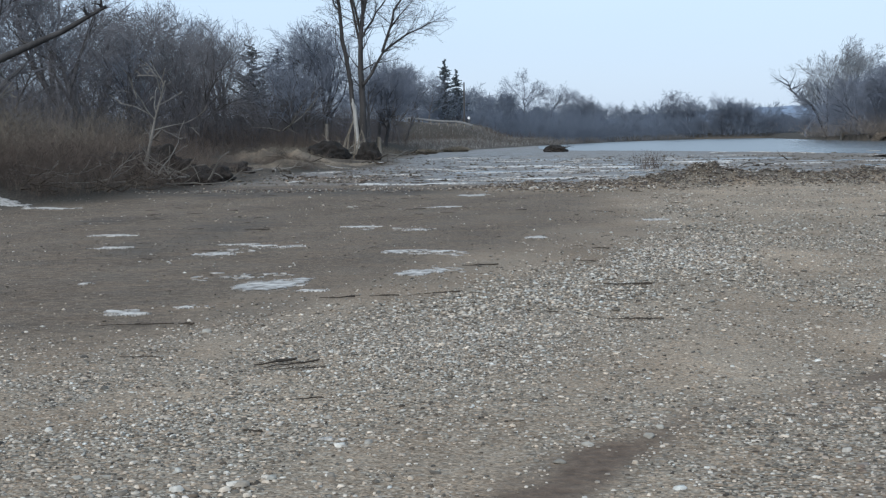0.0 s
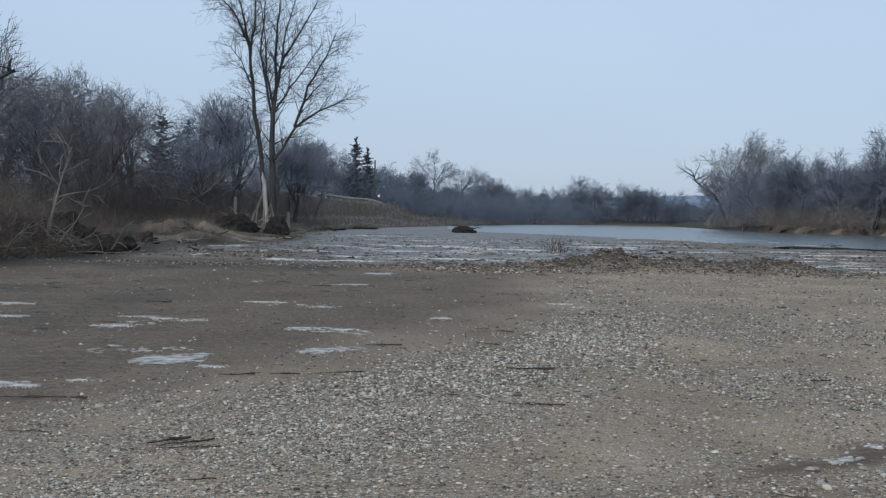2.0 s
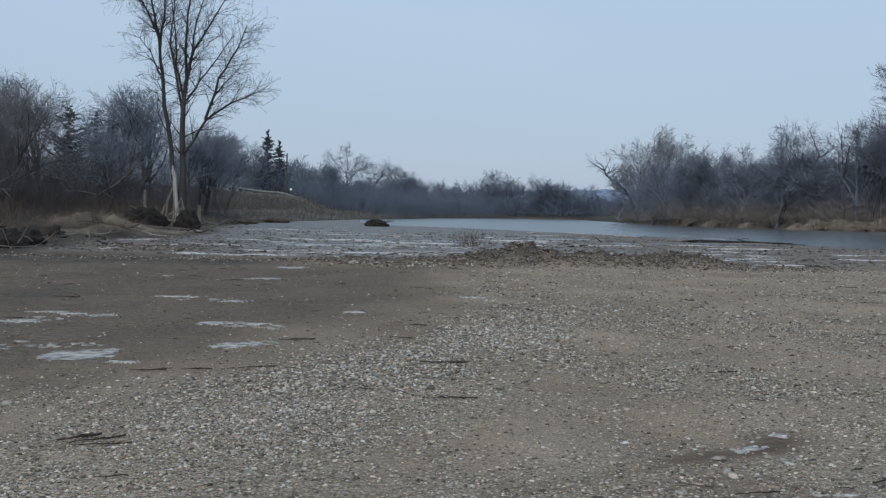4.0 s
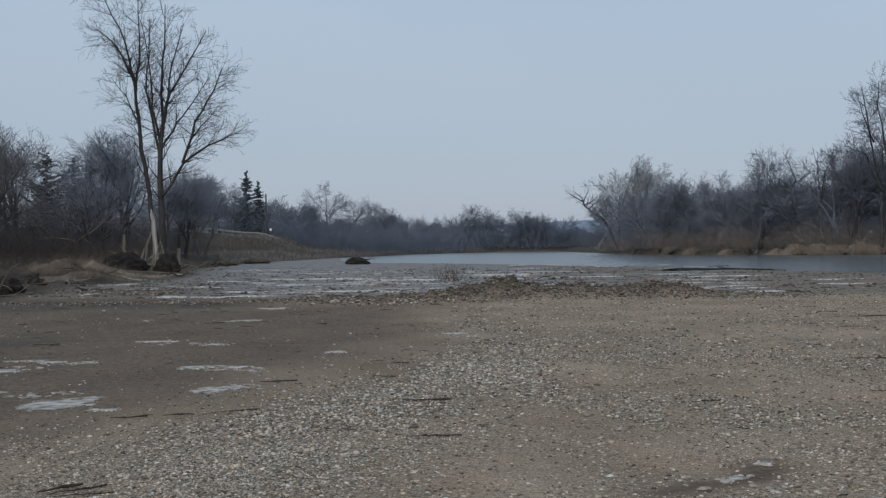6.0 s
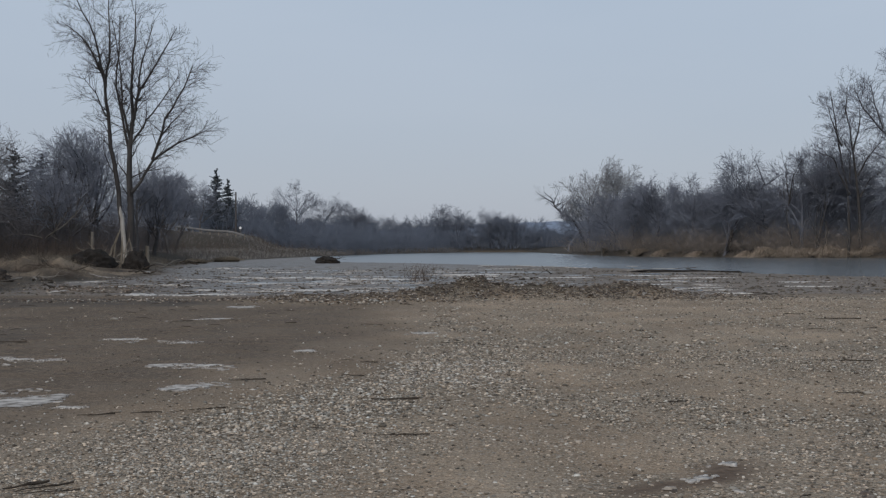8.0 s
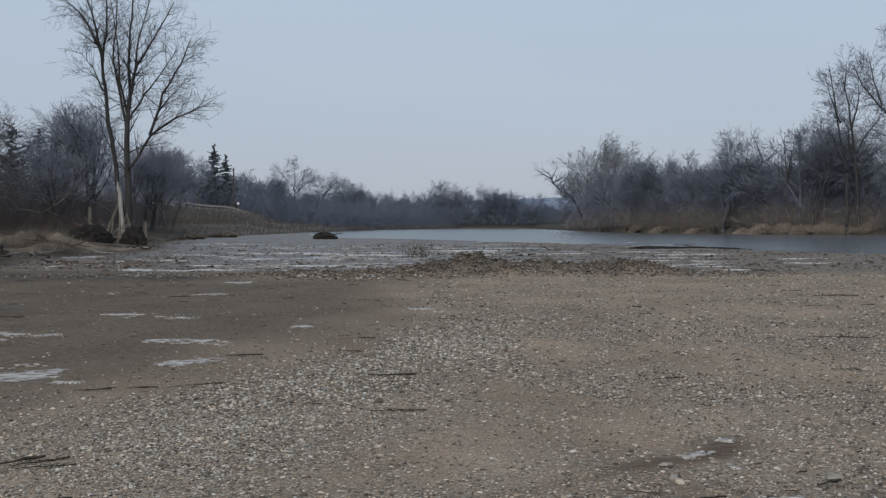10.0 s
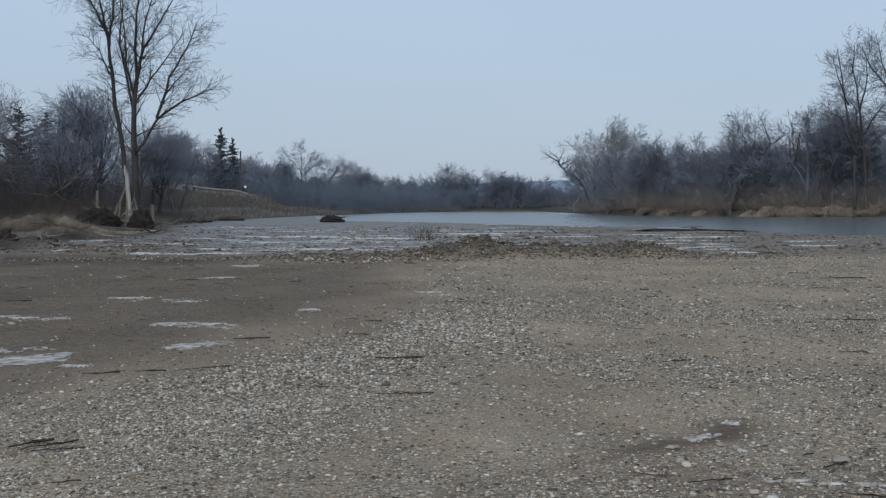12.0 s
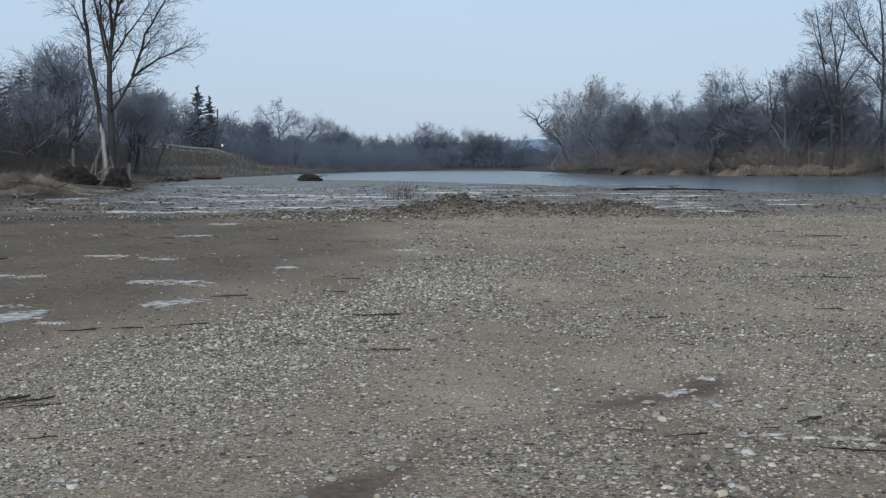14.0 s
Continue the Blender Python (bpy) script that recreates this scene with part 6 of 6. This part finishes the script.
scatter("gravel_band", 42000, 6.6, 11.0, 0.0082, OCT_V, OCT_F, M_PALE_STONE, "band of pale washed gravel running along the bar", amount=band_amount)
scatter("gravel_band", 92000, 11.0, 24.0, 0.0138, OCT_V, OCT_F, M_PALE_STONE, "band of pale washed gravel running along the bar", amount=band_amount)


def ridge_amount(x, y):
    return np.clip(ridge_height(x, y) * 6, 0, 1) * (y < ridge_line(x) + 0.8)


scatter("heap_stones", 72000, 35.0, 41.0, 0.025, OCT_V, OCT_F, M_HEAP, "dark clods and pale cobbles heaped into a low ridge", amount=ridge_amount)


def foot_amount(x, y):
    return step(-5.0, -3.0, x) * step(3, 0.8, x) * np.exp(-((y - ridge_line(x) + 0.85) / 0.32) ** 2) * step(0.3, 0.7, fbm(x * 1.5, y * 1.5, 3, 83))


scatter("foot_stones", 24000, 35.0, 39.5, 0.034, OCT_V, OCT_F, M_PALE_STONE, "row of pale cobbles along the foot of the heap", amount=foot_amount)


def flats_amount(x, y):
    return 0.6 * step(-0.075, -0.03, height(x, y)) * step(39, 41, y)


scatter("flats_stones", 13000, 40.0, 70.0, 0.026, OCT_V, OCT_F, M_CLOD, "scattered stones on the wet flats", amount=flats_amount)


scatter("shore_stones", 16000, 42.0, 54.0, 0.036, OCT_V, OCT_F, M_CLOD, "mixed stones heaped on a low hump of the shore", amount=lambda x, y: 0.9 * hump_amount(x, y) * step(0.36, 0.6, fbm(x * 0.9, y * 0.9, 3, 85)))
scatter("shore_stones", 5000, 42.0, 54.0, 0.034, OCT_V, OCT_F, M_PALE_STONE, "mixed stones heaped on a low hump of the shore", amount=lambda x, y: 0.9 * hump_amount(x, y) * step(0.4, 0.6, fbm(x * 1.3, y * 1.1, 3, 86)))


def clod_amount(x, y):
    return 0.5 * step(0.46, 0.64, fbm(x * 0.5, y * 1.1, 3, 67)) * step(41, 43, y) * step(96, 80, y) * (height(x, y) > WATER_Z - 0.03)


scatter("mud_clods", 26000, 41.0, 96.0, 0.045, OCT_V, OCT_F, M_GRIT, "dark clods of wet mud strewn over the flats", amount=clod_amount)


def mud_amount(x, y):
    return 0.55 * wet_amount(x, y) * step(37, 34, y) * step(0.35, 0.65, fbm(x * 0.9, y * 0.7, 3, 61))


scatter("mud_grit", 60000, 9.0, 37.0, 0.008, OCT_V, OCT_F, M_GRIT, "small dark clods and grit strewn over damp mud", amount=mud_amount)


def spit_amount(x, y):
    edge = np.exp(-((x + 16.9) / 2.0) ** 2 - ((y - 62.0) / 1.0) ** 2) + np.exp(-((x + 17.4) / 1.8) ** 2 - ((y - 67.4) / 0.8) ** 2)
    return np.clip(edge * 1.4, 0, 1) * step(0.42, 0.6, fbm(x * 1.2, y * 1.2, 3, 99))


scatter("spit_clods", 26000, 59.0, 72.0, 0.075, OCT_V, OCT_F, M_GRIT, "dark clods broken from the eroded edge of the spit", amount=spit_amount)


def pale_amount(x, y):
    return 0.22 * wet_amount(x, y) * step(38, 34, y) * step(0.42, 0.66, fbm(x * 1.3 + 9, y * 0.8, 4, 63))


scatter("mud_pebbles", 15000, 9.5, 38.0, 0.0105, OCT_V, OCT_F, M_PALE_STONE, "pale pebbles scattered thinly over the damp mud", amount=pale_amount)

# dark bits of wood and root strewn over the wet flats
n = 770
y = 41 + 60 * rng.uniform(0, 1, n) ** 1.5
x = rng.uniform(-0.27, 0.30, n) * y
y[700:] = 10 + 27 * rng.uniform(0, 1, 70)
x[700:] = band_line(y[700:]) - 0.5 - rng.uniform(0, 0.42, 70) * y[700:]
y = np.where((height(x, y) < WATER_Z - 0.04) & (y > 40), rng.uniform(40, 44, n), y)
z = np.maximum(height(x, y), WATER_Z) + 0.012
a, ln = rng.normal(0, 0.5, n), rng.uniform(0.1, 0.6, n) * np.clip(y / 45, 0.2, 1)
d = np.stack([np.cos(a), np.sin(a), rng.normal(0, 0.06, n)], 1) * ln[:, None] / 2
c = np.stack([x, y, z], 1)
v, f = [], []
for k in range(n):
    w = Wood(k)
    mid = Vector(c[k]) + Vector((rng.normal(0, 0.02), rng.normal(0, 0.02), 0.02)) * min(1.0, y[k] / 45)
    q = min(1.0, y[k] / 45)
    w.tube([Vector(c[k] - d[k]), mid, Vector(c[k] + d[k])], [0.006 * q, 0.010 * q, 0.005 * q], 4, 0)
    f += [tuple(i + len(v) for i in q) for q in w.f[0]]
    v += w.v[0]
tagged(new("wood_debris", mesh_of("wood_debris", v, f, M_STICK)), "dark scraps of wood strewn over the wet flats", "debris", kind="stuff")


def cobble(x, y, rad, seed, mat):
    bm = bmesh.new()
    bmesh.ops.create_icosphere(bm, subdivisions=3, radius=1.0)
    off = Vector((seed * 2.3, seed * 0.7, 0))
    for v in bm.verts:
        k = 1 + 0.38 * noise.fractal(v.co * 1.1 + off, 0.8, 2.0, 4)
        v.co = Vector((v.co.x * k, v.co.y * 0.8 * k, v.co.z * 0.42 * k)) * rad * 0.9
    me = bpy.data.meshes.new("cobble")
    bm.to_mesh(me)
    bm.free()
    me.polygons.foreach_set("use_smooth", np.ones(len(me.polygons), dtype=bool))
    me.materials.append(mat)
    ob = new("cobble", me)
    ob.location = (x, y, ground_z(x, y) + 0.14 * rad)
    ob.rotation_euler = (0, 0, seed * 1.1)
    return tagged(ob, "rounded pale grey river cobble on the gravel bar", "stone", "cobbles on the gravel bar")


M_COBBLE = material("grey_cobble", (0.14, 0.125, 0.103), (0.33, 0.302, 0.26), 4, 40, 0.8, 0.4, each=True, spread=0.5)
COBBLES = ((-2.48, 5.70, 0.029), (-2.55, 5.64, 0.024), (-2.62, 5.68, 0.027), (0.04, 6.69, 0.040), (0.41, 11.18, 0.040), (-0.39, 6.12, 0.034), (2.70, 8.02, 0.070), (2.37, 7.56, 0.032), (2.20, 7.42, 0.036),
           (2.36, 22.60, 0.085), (-6.39, 29.13, 0.090), (4.98, 13.87, 0.055), (0.10, 6.90, 0.032), (-0.27, 6.48, 0.034), (2.16, 8.49, 0.032), (-3.52, 10.27, 0.055))
for k, (x, y, rad) in enumerate(COBBLES):
    cobble(x, y, rad, k + 1, M_COBBLE)

PEBBLES = []
for k in range(6):
    v = ICO_V * (1 + np.random.default_rng(k).normal(0, 0.12, (12, 1))) * np.array([1.25, 0.9, 0.5 + 0.05 * k])
    PEBBLES.append(mesh_of("pebble", v, ICO_F, M_PEBBLE))
r = random.Random(4)
for k in range(290):
    y = 5.8 + 4.2 * r.random() ** 1.4
    x = r.uniform(-0.45, 0.38) * y
    while puddle_amount(np.array([x]), np.array([y]))[0] > 0.35:
        x += 0.3
    p = child("pebble", PEBBLES[k % 6], ground)
    s = r.uniform(0.008, 0.015)
    p.scale = (s, s, s)
    p.rotation_euler = (r.uniform(-0.2, 0.2), r.uniform(-0.2, 0.2), r.uniform(0, 6.28))
    p.location = (x, y, ground_z(x, y) + s * 0.25)
